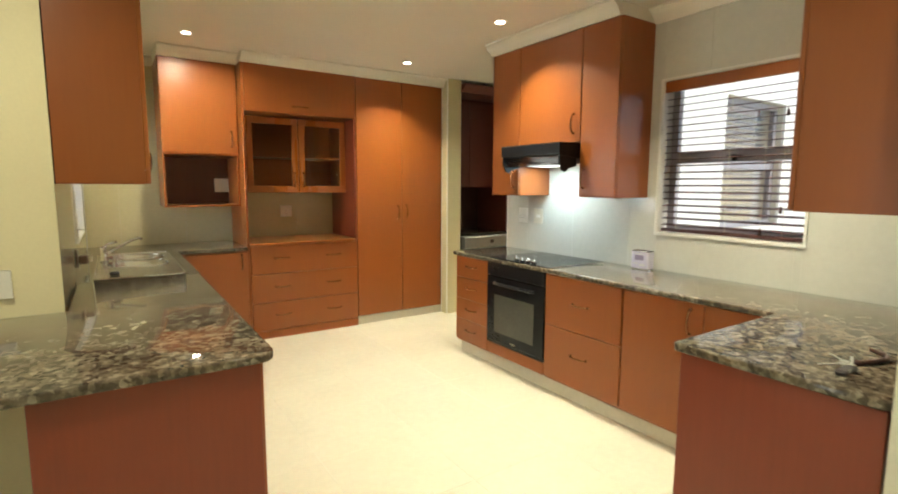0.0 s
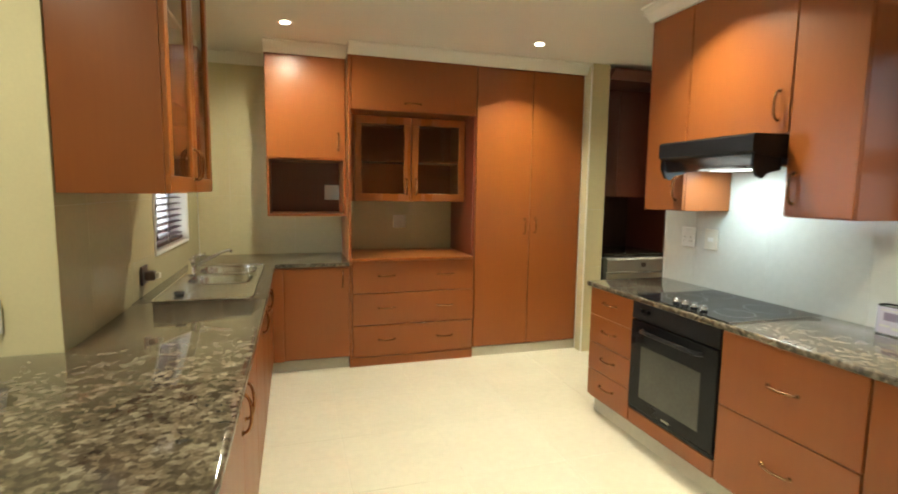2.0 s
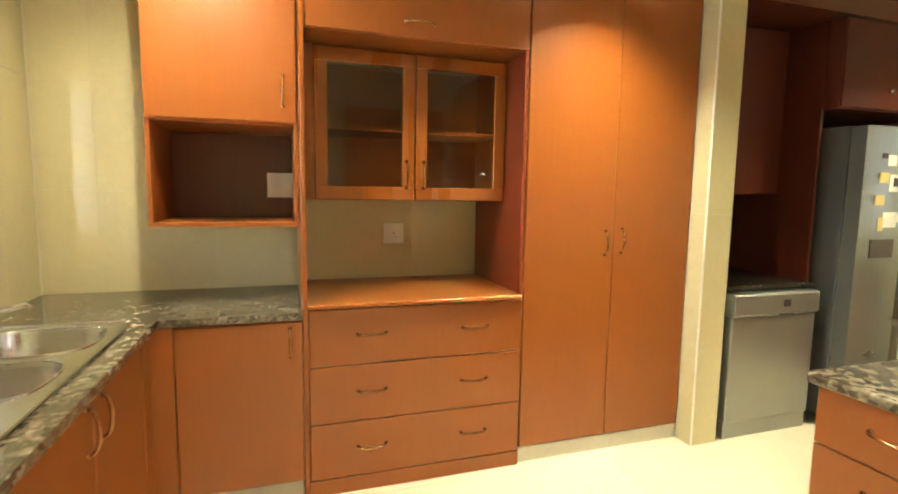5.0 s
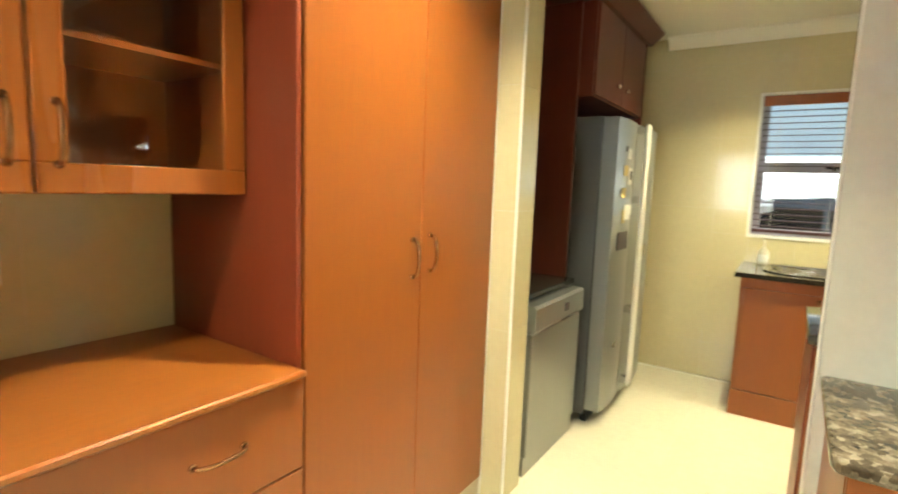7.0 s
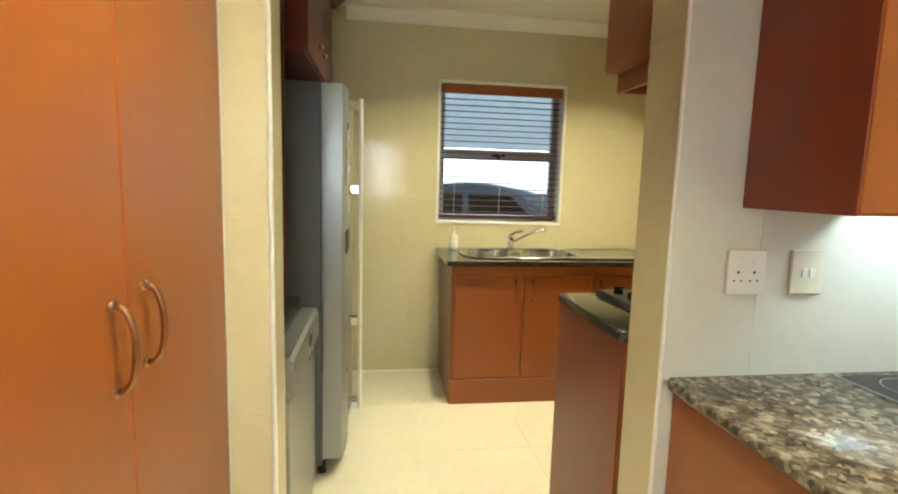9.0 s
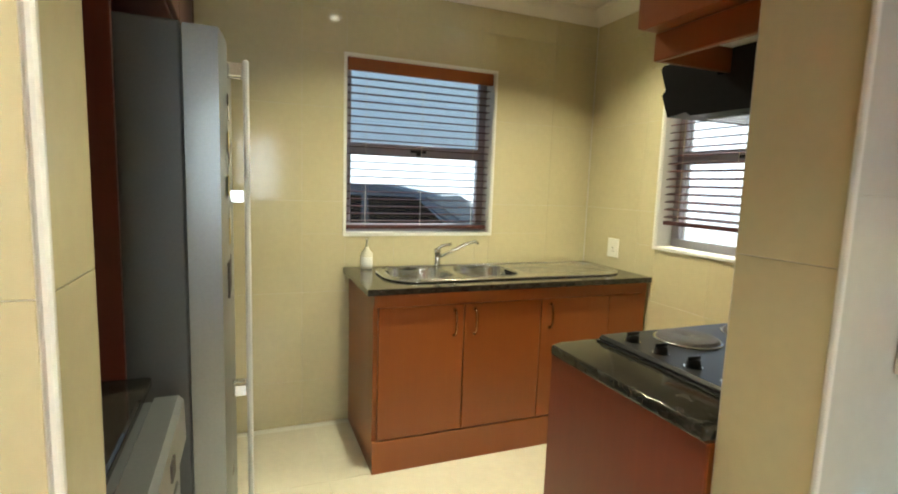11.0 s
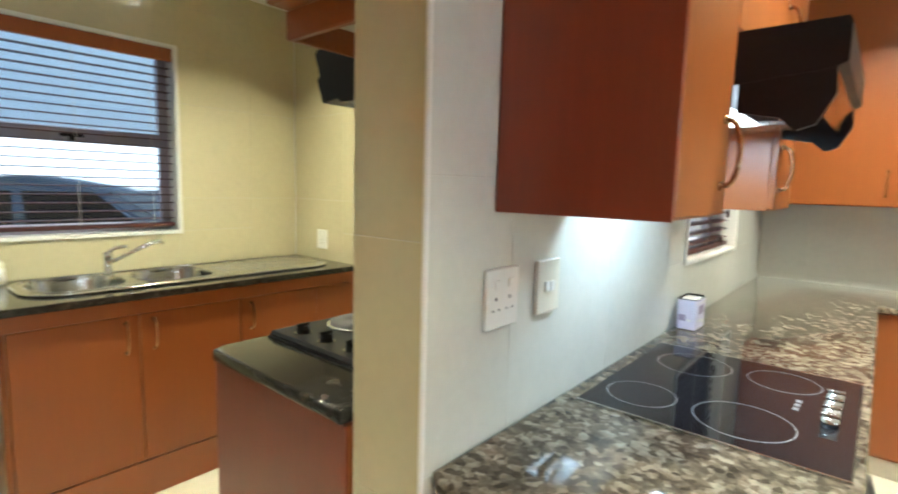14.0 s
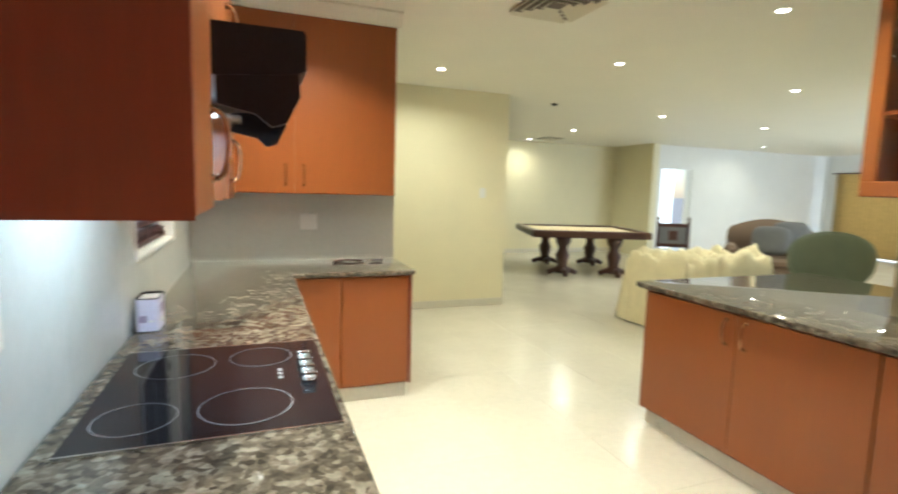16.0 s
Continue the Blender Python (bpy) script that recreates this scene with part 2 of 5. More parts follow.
def tube(bm, pts, r, seg=8):
    """A round bar through the points."""
    pts = [Vector(p) for p in pts]
    rings = []
    for i, p in enumerate(pts):
        d = (pts[min(i + 1, len(pts) - 1)] - pts[max(i - 1, 0)]).normalized()
        side = d.orthogonal().normalized() if i == 0 else (rings_side - d * rings_side.dot(d)).normalized()
        rings_side = side
        up = d.cross(side)
        rings.append([bm.verts.new(p + r * (math.cos(a) * side + math.sin(a) * up)) for a in (2 * math.pi * k / seg for k in range(seg))])
    for a, b in zip(rings, rings[1:]):
        for k in range(seg):
            bm.faces.new((a[k], a[(k + 1) % seg], b[(k + 1) % seg], b[k]))
    bm.faces.new(rings[0][::-1])
    bm.faces.new(rings[-1])
    return bm


def lathe(bm, centre, profile, seg=20):
    """A turned shape: profile of (radius, height)."""
    rings = [[bm.verts.new((centre[0] + r * math.cos(2 * math.pi * k / seg), centre[1] + r * math.sin(2 * math.pi * k / seg), centre[2] + z)) for k in range(seg)] for r, z in profile]
    for a, b in zip(rings, rings[1:]):
        for k in range(seg):
            bm.faces.new((a[k], a[(k + 1) % seg], b[(k + 1) % seg], b[k]))
    bm.faces.new(rings[0][::-1])
    bm.faces.new(rings[-1])
    return bm


def prism(bm, outline, lo, hi, axis="y"):
    """An outline swept along an axis; outline points are the other two coordinates in order."""
    def put(p, w):
        return {"x": (w, p[0], p[1]), "y": (p[0], w, p[1]), "z": (p[0], p[1], w)}[axis]
    a = [bm.verts.new(put(p, lo)) for p in outline]
    b = [bm.verts.new(put(p, hi)) for p in outline]
    n = len(outline)
    bm.faces.new(a[::-1])
    bm.faces.new(b)
    for i in range(n):
        bm.faces.new((a[i], a[(i + 1) % n], b[(i + 1) % n], b[i]))
    bmesh.ops.recalc_face_normals(bm, faces=bm.faces)
    return bm


def mesh_of(name, bm, material, smooth=False):
    me = bpy.data.meshes.new(name)
    bm.to_mesh(me)
    bm.free()
    me.materials.append(material)
    if smooth:
        me.shade_auto_smooth(angle=radians(35)) if hasattr(me, "shade_auto_smooth") else None
        for p in me.polygons:
            p.use_smooth = True
    return me


def thing(name, at, label, category, group="", kind=""):
    """An Empty at the base of a thing."""
    ob = new(name)
    ob.empty_display_size = 0.1
    ob.location = at
    ORIGIN[ob.name] = Vector(at)
    return tagged(ob, label, category, group, kind)


def part(name, bm, material, parent, label="", smooth=False):
    org = ORIGIN[parent.name]
    bmesh.ops.translate(bm, verts=bm.verts, vec=-org)
    ob = new(name, mesh_of(name, bm, material, smooth))
    ob.parent = parent
    ORIGIN[ob.name] = org
    return tagged(ob, label)


def single(name, bm, material, label, category, kind="", group="", smooth=False):
    """A thing of one mesh, its origin at its base."""
    xs = [v.co for v in bm.verts]
    base = Vector(((min(p.x for p in xs) + max(p.x for p in xs)) / 2, (min(p.y for p in xs) + max(p.y for p in xs)) / 2, min(p.z for p in xs)))
    bmesh.ops.translate(bm, verts=bm.verts, vec=-base)
    ob = new(name, mesh_of(name, bm, material, smooth))
    ob.location = base
    ORIGIN[ob.name] = base
    return tagged(ob, label, category, group, kind)


def at_face(face, p, u, d, z):
    """A point u along a front, d out of it, at height z; the front faces face at coordinate p."""
    return {"-y": (u, p - d, z), "+y": (u, p + d, z), "-x": (p - d, u, z), "+x": (p + d, u, z)}[face]


def fbox(bm, face, p, u0, u1, d0, d1, z0, z1, bevel=0.0):
    a, b = at_face(face, p, u0, d0, z0), at_face(face, p, u1, d1, z1)
    lo, hi = [min(s, t) for s, t in zip(a, b)], [max(s, t) for s, t in zip(a, b)]
    return box(bm, lo[0], hi[0], lo[1], hi[1], lo[2], hi[2], bevel)


def fb(*a, **k):
    return fbox(bmesh.new(), *a, **k)


def bow(face, p, u, z, upright=True, length=0.13, d=0.018, reach=0.032):
    """A bow handle on a front, round feet at both ends."""
    bm = bmesh.new()
    pts = []
    for i in range(13):
        a = math.pi * i / 12
        s, out = -math.cos(a) * length / 2, d + reach * math.sin(a) ** 0.6
        pts.append(at_face(face, p, u, out, z + s) if upright else at_face(face, p, u + s, out, z))
    tube(bm, pts, 0.0055)
    for s in (-length / 2, length / 2):
        c = at_face(face, p, u, d, z + s) if upright else at_face(face, p, u + s, d, z)
        cyl(bm, c, 0.009, 0.012, "y" if face[1] == "y" else "x", 10)
    return bm


def front(name, cab, face, p, u0, u1, z0, z1, handles=(), material=None):
    """A door or drawer front with its bow handles (u, z, upright)."""
    ob = part(name, fb(face, p, u0 + 0.002, u1 - 0.002, 0, 0.018, z0 + 0.002, z1 - 0.002, bevel=0.003), material or CHERRY, cab)
    for u, z, upright in handles:
        part("handle", bow(face, p, u, z, upright), BRASS, ob, "worn bronze bow handle", smooth=True)
    return ob


def glass_door(cab, face, p, u0, u1, z0, z1, hu, hz, rail=0.065):
    ob = part("door", fb(face, p, u0 + 0.002, u1 - 0.002, 0, 0.02, z0, z0 + rail, bevel=0.003), CHERRY_EDGE, cab)
    for a, b, c, d in ((u0, u1, z1 - rail, z1), (u0, u0 + rail, z0 + rail, z1 - rail), (u1 - rail, u1, z0 + rail, z1 - rail)):
        part("rail", fb(face, p, a + 0.002, b - 0.002, 0, 0.02, c, d, bevel=0.003), CHERRY_EDGE, ob)
    part("pane", fb(face, p, u0 + rail - 0.004, u1 - rail + 0.004, 0.006, 0.010, z0 + rail - 0.004, z1 - rail + 0.004), TINTGLASS, ob, "clear glass pane").visible_shadow = False
    part("handle", bow(face, p, hu, hz, True, d=0.02), BRASS, ob, "worn bronze bow handle", smooth=True)


def split(u0, u1, z0, z1, holes):
    """The rectangle less its holes, as rectangles."""
    us = sorted({u0, u1, *[min(max(v, u0), u1) for h in holes for v in h[:2]]})
    zs = sorted({z0, z1, *[min(max(v, z0), z1) for h in holes for v in h[2:]]})
    for a, b in zip(us, us[1:]):
        for c, d in zip(zs, zs[1:]):
            if not any(h[0] < (a + b) / 2 < h[1] and h[2] < (c + d) / 2 < h[3] for h in holes):
                yield a, b, c, d


def wall(name, face, p, u0, u1, thick, material, holes=(), z0=0.0, z1=CEIL, label="painted wall"):
    """A wall whose seen side is the front, thick behind it, with openings through it."""
    bm = bmesh.new()
    for a, b, c, d in split(u0, u1, z0, z1, holes):
        fbox(bm, face, p, a, b, -thick, 0, c, d)
    bmesh.ops.remove_doubles(bm, verts=bm.verts, dist=1e-5)
    return single(name, bm, material, label, "wall", "structure")


TILES = []


def tiles(parent, face, p, u0, u1, z0, z1, us, zs, holes=(), size=0.53, high=0.52, warm_lit=False):
    """Wall tiles in courses, joints recessed, cut round the openings; kept for the end of the file."""
    TILES.append((parent, face, p, u0, u1, z0, z1, us, zs, holes, size, high, warm_lit))

# ---- structure ----
W_STOVE, W_LEFT, W_EAST = (2.09, 2.97, 1.13, 2.12), (4.91, 5.86, 1.07, 2.10), (3.97, 4.89, 1.125, 2.12)
W_SOUTH = (4.92, 5.85, 1.11, 2.13)
single("floor", bx(-10.9, 6.75, -5.7, 6.6, -0.12, -0.0015), GROUT, "cream grout bed under polished floor tiles", "floor", "structure")
w_back = wall("wall_north", "-y", 6.35, 0.63, 6.71, 0.2, GROUT, label="tiled kitchen back wall, cream glazed tiles")
w_left = wall("wall_west_kitchen", "+x", 0.83, 3.83, 6.35, 0.2, GROUT, [W_LEFT], label="tiled wall with a window over the sink")
# the opening in wall_yellow is added out of view to let daylight in
w_mid = wall("wall_yellow", "-y", 3.63, -10.9, 0.83, 0.2, PAINT, [(-8.8, -5.2, 0.0, 2.15)], label="pale yellow painted wall beside the counter")
w_stove = wall("wall_stove", "-x", 4.09, -0.55, 4.52, 0.2, GROUT, [W_STOVE], label="pale tiled wall behind the hob with a window")
w_stub = wall("wall_south_kitchen", "+y", 1.30, 2.68, 4.09, 0.15, GROUT, label="short tiled wall behind the counter leg")
w_hall = wall("wall_hall", "+y", -0.55, 0.79, 4.29, 0.2, PAINT, label="pale yellow painted wall with a light switch")
w_east = wall("wall_east", "-x", 6.51, 3.02, 6.35, 0.2, GROUT, [W_EAST], label="tiled scullery wall with a window over the sink")
w_scul = wall("wall_south_scullery", "+y", 3.22, 4.29, 6.51, 0.2, GROUT, [W_SOUTH], label="tiled scullery side wall with a window")
w_col = single("wall_pier", bx(4.122, 4.30, 5.594, 6.35, 0, CEIL), GROUT, "narrow cream tiled wall end beside the pantry", "wall", "structure")
wall("wall_far", "+y", -5.43, -4.80, 4.29, 0.2, PAINT, label="far yellow living room wall")
wall("wall_far_return", "+x", -4.64, -5.43, -4.1, 0.16, PAINT, label="return of the yellow wall in the living room")
wall("wall_living", "+y", -4.30, -10.7, -4.80, 0.2, WHITEPAINT, [(-6.0, -5.1, 0.0, 2.05)], label="white living room wall with a doorway")
wall("wall_living_west", "+x", -10.7, -4.5, 3.63, 0.2, WHITEPAINT, [(-3.9, -1.0, 0.0, 2.1)], label="white living room end wall")
wall("wall_living_east", "-x", 4.29, -5.43, -0.75, 0.2, PAINT, label="yellow side wall")
cb = bmesh.new()
box(cb, -10.9, 4.49, -5.63, 3.02, CEIL, CEIL + 0.12)
box(cb, -10.9, 6.71, 3.02, 3.63, CEIL, CEIL + 0.12)
box(cb, 0.63, 6.71, 3.63, 6.55, CEIL, CEIL + 0.12)
single("ceiling", cb, CEILPAINT, "smooth cream painted plaster ceiling", "ceiling", "structure")
rb = bx(-11.0, 4.52, -5.7, 2.98, CEIL + 0.13, CEIL + 0.25)
box(rb, -11.0, 6.74, 2.98, 6.6, CEIL + 0.13, CEIL + 0.25)
single("roof", rb, RENDERWALL, "flat roof slab above the rooms", "roof", "structure")
single("skirting", bx(0.79, 4.08, -0.546, -0.534, 0, 0.09, bevel=0.003), CREAMPLASTIC, "pale skirting along the yellow wall", "skirting", "structure")
single("skirting", bx(-4.6, 4.28, -5.43, -5.416, 0, 0.09, bevel=0.003), CREAMPLASTIC, "pale skirting along the far wall", "skirting", "structure")
single("skirting", bx(-0.2, 0.62, 3.616, 3.63, 0, 0.09, bevel=0.003), PLASTIC, "white skirting under the counter overhang", "skirting", "structure")

outer = bmesh.new()
for a, b, c, d in split(4.292, 6.71, -0.14, 2.70, [W_SOUTH]):
    box(outer, a, b, 2.996, 3.016, c, d)
bmesh.ops.remove_doubles(outer, verts=outer.verts, dist=1e-5)
single("outer_wall", outer, RENDERWALL, "white rendered outer wall of the scullery", "wall", "structure")

# cornice: a coved strip along the walls and along the cabinet fronts
COVE = [(0, 0), (0, -0.085), (0.014, -0.085), (0.022, -0.070), (0.05, -0.035), (0.072, -0.018), (0.085, -0.014), (0.085, 0)]


def cornice(face, p, u0, u1, label="cream plaster cornice under the ceiling"):
    bm = bmesh.new()
    ends = [[bm.verts.new(at_face(face, p, u, d, CEIL - 0.001 + z)) for d, z in COVE] for u in (u0, u1)]
    n = len(COVE)
    bm.faces.new(ends[0])
    bm.faces.new(ends[1][::-1])
    for i in range(n):
        bm.faces.new((ends[0][i], ends[0][(i + 1) % n], ends[1][(i + 1) % n], ends[1][i]))
    bmesh.ops.recalc_face_normals(bm, faces=bm.faces)
    single("cornice", bm, CEILPAINT, label, "cornice", "structure")


def bulkhead(x0, x1, y0, y1):
    single("bulkhead", bx(x0, x1, y0, y1, 2.502, CEIL - 0.002), CEILPAINT, "plaster strip closing the gap over the cabinets", "bulkhead", "structure")


for f, p, a, b in (("-y", 5.845, 1.41, 2.03), ("-y", 5.685, 2.03, 4.30), ("+x", 0.834, 4.63, 6.346), ("-y", 6.346, 0.84, 1.41), ("-x", 3.735, 3.05, 4.33),
                   ("-x", 4.086, 1.63, 3.05), ("+y", 1.625, 2.74, 3.74), ("+x", 1.195, 3.63, 4.63), ("-x", 6.506, 3.22, 5.55), ("+y", 3.226, 4.29, 6.5),
                   ("+y", 4.33, 3.735, 4.29), ("+x", 4.304, 5.685, 5.9)):
    cornice(f, p, a, b)
bulkhead(1.41, 2.03, 5.85, 6.34)
bulkhead(2.03, 4.119, 5.70, 6.34)
bulkhead(3.74, 4.085, 3.05, 4.32)
bulkhead(2.76, 4.085, 1.304, 1.62)
bulkhead(0.834, 1.19, 3.64, 4.63)

# tiled faces
tiles(w_back, "-y", 6.35, 0.835, 4.08, 0.5, CEIL, 1.09, 1.39, warm_lit=True)
tiles(w_left, "+x", 0.83, 3.632, 6.345, 0.5, CEIL, 4.45, 1.39, [W_LEFT], warm_lit=True)
tiles(w_stove, "-x", 4.09, 1.30, 4.518, 0.0, CEIL, 4.25, 1.43, [W_STOVE], high=0.56)
tiles(w_stove, "+x", 4.29, 3.225, 4.518, 0.0, CEIL, 4.1, 1.31, warm_lit=True)
tiles(w_stub, "+y", 1.30, 2.69, 4.085, 0.0, CEIL, 3.3, 1.43)
tiles(w_east, "-x", 6.51, 3.225, 6.34, 0.0, CEIL, 4.6, 1.31, [W_EAST], warm_lit=True)
tiles(w_scul, "+y", 3.22, 4.295, 6.505, 0.0, CEIL, 6.0, 1.31, [W_SOUTH], warm_lit=True)
tiles(w_col, "-y", 5.594, 4.124, 4.298, 0.0, CEIL, 3.9, 1.31, warm_lit=True)
tiles(w_col, "-x", 4.122, 5.596, 5.70, 0.0, CEIL, 5.3, 1.31, warm_lit=True)
tiles(w_col, "+x", 4.30, 5.60, 6.34, 0.0, CEIL, 5.85, 1.31, warm_lit=True)
tiles(w_stove, "+y", 4.52, 4.093, 4.288, 0.0, CEIL, 3.9, 1.31, warm_lit=True)
trim_l = "pale corner trim of the tiled wall end"
single("tile_trim", bx(4.084, 4.096, 4.519, 4.529, 0, CEIL, bevel=0.003), PLASTIC, trim_l, "trim", "structure")
single("tile_trim", bx(4.112, 4.124, 5.582, 5.592, 0, CEIL, bevel=0.003), PLASTIC, trim_l, "trim", "structure")


def window(index, face, p, hole, transom=0.50):
    """An aluminium window in the depth of the wall, with glass, transom, catch and white reveal."""
    u0, u1, z0, z1 = hole
    ob = thing("window_%d" % index, at_face(face, p, (u0 + u1) / 2, -0.1, z0), "grey aluminium window with a transom and clear panes", "window", kind="structure")
    d0, d1 = -0.16, -0.11
    w = 0.05
    for a, b, c, d in ((u0, u1, z0, z0 + w), (u0, u1, z1 - w, z1), (u0, u0 + w, z0 + w, z1 - w), (u1 - w, u1, z0 + w, z1 - w)):
        part("window_frame", fb(face, p, a + 0.001, b - 0.001, d0, d1, c + 0.001, d - 0.001, bevel=0.004), GREYALU, ob)
    zt = z0 + (z1 - z0) * transom
    part("transom", fb(face, p, u0 + w, u1 - w, d0, d1 + 0.012, zt - 0.035, zt + 0.035, bevel=0.004), GREYALU, ob)
    for c, d in ((z0 + w, zt - 0.035), (zt + 0.035, z1 - w)):
        pane = part("pane", fb(face, p, u0 + w, u1 - w, d0 + 0.02, d0 + 0.026, c, d), GLASS, ob)
        pane.visible_shadow = False
    um = (u0 + u1) / 2
    latch = fb(face, p, um - 0.05, um + 0.05, d1 + 0.012, d1 + 0.026, zt - 0.012, zt + 0.004, bevel=0.003)
    fbox(latch, face, p, um - 0.012, um + 0.012, d1 + 0.012, d1 + 0.032, zt - 0.03, zt + 0.008, bevel=0.003)
    part("catch", latch, BLACK, ob, "black window catch")
    trim = bmesh.new()
    for a, b, c, d in ((u0 - 0.014, u1 + 0.014, z0 - 0.014, z0), (u0 - 0.014, u1 + 0.014, z1, z1 + 0.014), (u0 - 0.014, u0, z0, z1), (u1, u1 + 0.014, z0, z1)):
        fbox(trim, face, p, a, b, 0.001, 0.011, c, d)
    for a, b, c, d in ((u0, u1, z0, z0 + 0.004), (u0, u0 + 0.004, z0, z1), (u1 - 0.004, u1, z0, z1), (u0, u1, z1 - 0.004, z1)):
        fbox(trim, face, p, a, b, -0.108, 0.001, c, d)
    part("reveal", trim, PLASTIC, ob, "white tiled reveal")
    return ob


def blind(face, p, hole, top, bottom, pitch=0.043, tilt=6, cords=3, head=0.07):
    """A wooden slatted blind in a window, slats nearly level."""
    u0, u1, z0, z1 = hole
    ob = thing("venetian_blind", at_face(face, p, (u0 + u1) / 2, -0.05, bottom), "dark red-brown wooden slatted blind, slats open", "blind", "window blinds")
    part("valance", fb(face, p, u0 + 0.008, u1 - 0.008, -0.024, -0.004, top - head, top, bevel=0.003), CHERRY, ob, "cherry wood valance board")
    part("bottom_rail", fb(face, p, u0 + 0.01, u1 - 0.01, -0.078, -0.03, bottom, bottom + 0.022, bevel=0.003), SLATWOOD, ob)
    n = int((top - head - bottom - 0.03) / pitch)
    turn = math.tan(radians(tilt)) * 0.024
    for i in range(n):
        z = bottom + 0.045 + i * pitch
        bm = bmesh.new()
        outline = [(-0.078, z + turn), (-0.078, z + turn + 0.004), (-0.054, z + 0.006), (-0.03, z - turn + 0.004), (-0.03, z - turn), (-0.054, z + 0.002)]
        ends = [[bm.verts.new(at_face(face, p, u, d, h)) for d, h in outline] for u in (u0 + 0.012, u1 - 0.012)]
        bm.faces.new(ends[0])
        bm.faces.new(ends[1][::-1])
        for k in range(6):
            bm.faces.new((ends[0][k], ends[0][(k + 1) % 6], ends[1][(k + 1) % 6], ends[1][k]))
        bmesh.ops.recalc_face_normals(bm, faces=bm.faces)
        part("slat", bm, SLATWOOD, ob)
    for k in range(cords):
        u = u0 + 0.12 + (u1 - u0 - 0.24) * k / (cords - 1)
        part("cord", fb(face, p, u - 0.0012, u + 0.0012, -0.028, -0.0265, bottom + 0.02, top - head), CREAMPLASTIC, ob)
    return ob


def toggle(face, p, u, z, drop):
    ob = thing("blind_cord", at_face(face, p, u, 0.0, z), "hanging blind cord with a dark wooden toggle", "cord")
    part("cord", tube(bmesh.new(), [at_face(face, p, u, -0.012, z + drop), at_face(face, p, u, -0.012, z)], 0.0012, 5), CREAMPLASTIC, ob)
    part("toggle", lathe(bmesh.new(), at_face(face, p, u, -0.012, z - 0.04), [(0.003, 0), (0.009, 0.008), (0.007, 0.03), (0.003, 0.042)], 10), DARKWOOD, ob, smooth=True)


window(1, "-x", 4.09, W_STOVE)
window(2, "+x", 0.83, W_LEFT)
window(3, "-x", 6.51, W_EAST)
window(4, "+y", 3.22, W_SOUTH)
blind("-x", 4.09, W_STOVE, 2.115, 1.14, tilt=9)
blind("+x", 0.83, W_LEFT, 2.095, 1.08)
blind("-x", 6.51, W_EAST, 2.115, 1.15, tilt=2)
blind("+y", 3.22, W_SOUTH, 2.125, 1.24, tilt=12)
toggle("-x", 4.09, 2.22, 1.86, 0.2)
toggle("-x", 4.09, 2.22, 1.33, 0.7)
toggle("-x", 4.09, 2.32, 1.20, 0.8)
toggle("+x", 0.83, 5.0, 1.36, 0.7)
toggle("+x", 0.83, 5.03, 1.17, 0.9)


def downlight(x, y, watts, lean=0, beam=110):
    ob = thing("downlight", (x, y, CEIL), "small round recessed ceiling spotlight, switched on", "downlight", "ceiling spotlights")
    bm = bmesh.new()
    lathe(bm, (x, y, CEIL - 0.007), [(0.034, 0.002), (0.044, 0.0), (0.050, 0.003), (0.050, 0.0065)], 24)
    part("rim", bm, PLASTIC, ob, "white rim", smooth=True)
    part("bulb", cy((x, y, CEIL - 0.0075), 0.031, 0.003, seg=24), LAMPGLOW, ob, "glowing bulb face")
    lamp = new("downlight_lamp", bpy.data.lights.new("downlight_lamp", "AREA"))
    lamp.data.shape, lamp.data.size, lamp.data.energy, lamp.data.color = "DISK", 0.06, watts, WARM if x < 5 else (1.0, 0.89, 0.58)
    lamp.data.spread = radians(beam)
    lamp.matrix_world = look((x, y, CEIL - 0.012), (x + math.sin(radians(lean)) * 0.15, y + math.sin(radians(lean)), CEIL - 0.012 - math.cos(radians(lean))))


for x, y, watts in DOWNLIGHTS:
    downlight(x, y, watts, 9 if y > 5 and x > 3 else 6 if y > 5 else -10 if 3.3 < x < 4 and y < 4 else 0, 98 if y > 5 and x > 3 else 150 if y > 5 else 112 if 1 < x < 4 and y > 2.4 else 120 if x > 4 else 155)

# ---- kitchen cabinets ----


def cabinet(name, label, x0, x1, y0, y1, z0, z1, category="cabinet", group="", material=None):
    cab = thing(name, ((x0 + x1) / 2, (y0 + y1) / 2, z0), label, category, group)
    part("body", bx(x0, x1, y0, y1, z0, z1, bevel=0.002), material or CHERRY, cab)
    return cab


def open_carcass(cab, face, p, u0, u1, z0, z1, depth, t=0.018, shelf=(), back=None):
    """Sides, top, bottom, back and shelves of a cabinet that can be looked into."""
    for a, b in ((u0, u0 + t), (u1 - t, u1)):
        part("side_panel", fb(face, p, a, b, -depth, 0, z0, z1, bevel=0.0015), CHERRY, cab)
    for c in (z0, z1 - t, *shelf):
        part("shelf", fb(face, p, u0 + t, u1 - t, -depth, -0.004, c, c + t), CHERRY, cab)
    part("back_panel", fb(face, p, u0 + t, u1 - t, -depth, -depth + 0.008, z0 + t, z1 - t), back or CHERRY, cab)


PLINTH = simple("plinth_tile", (0.56, 0.52, 0.42), 0.3, vary=0.08, scale=3, grain=40)
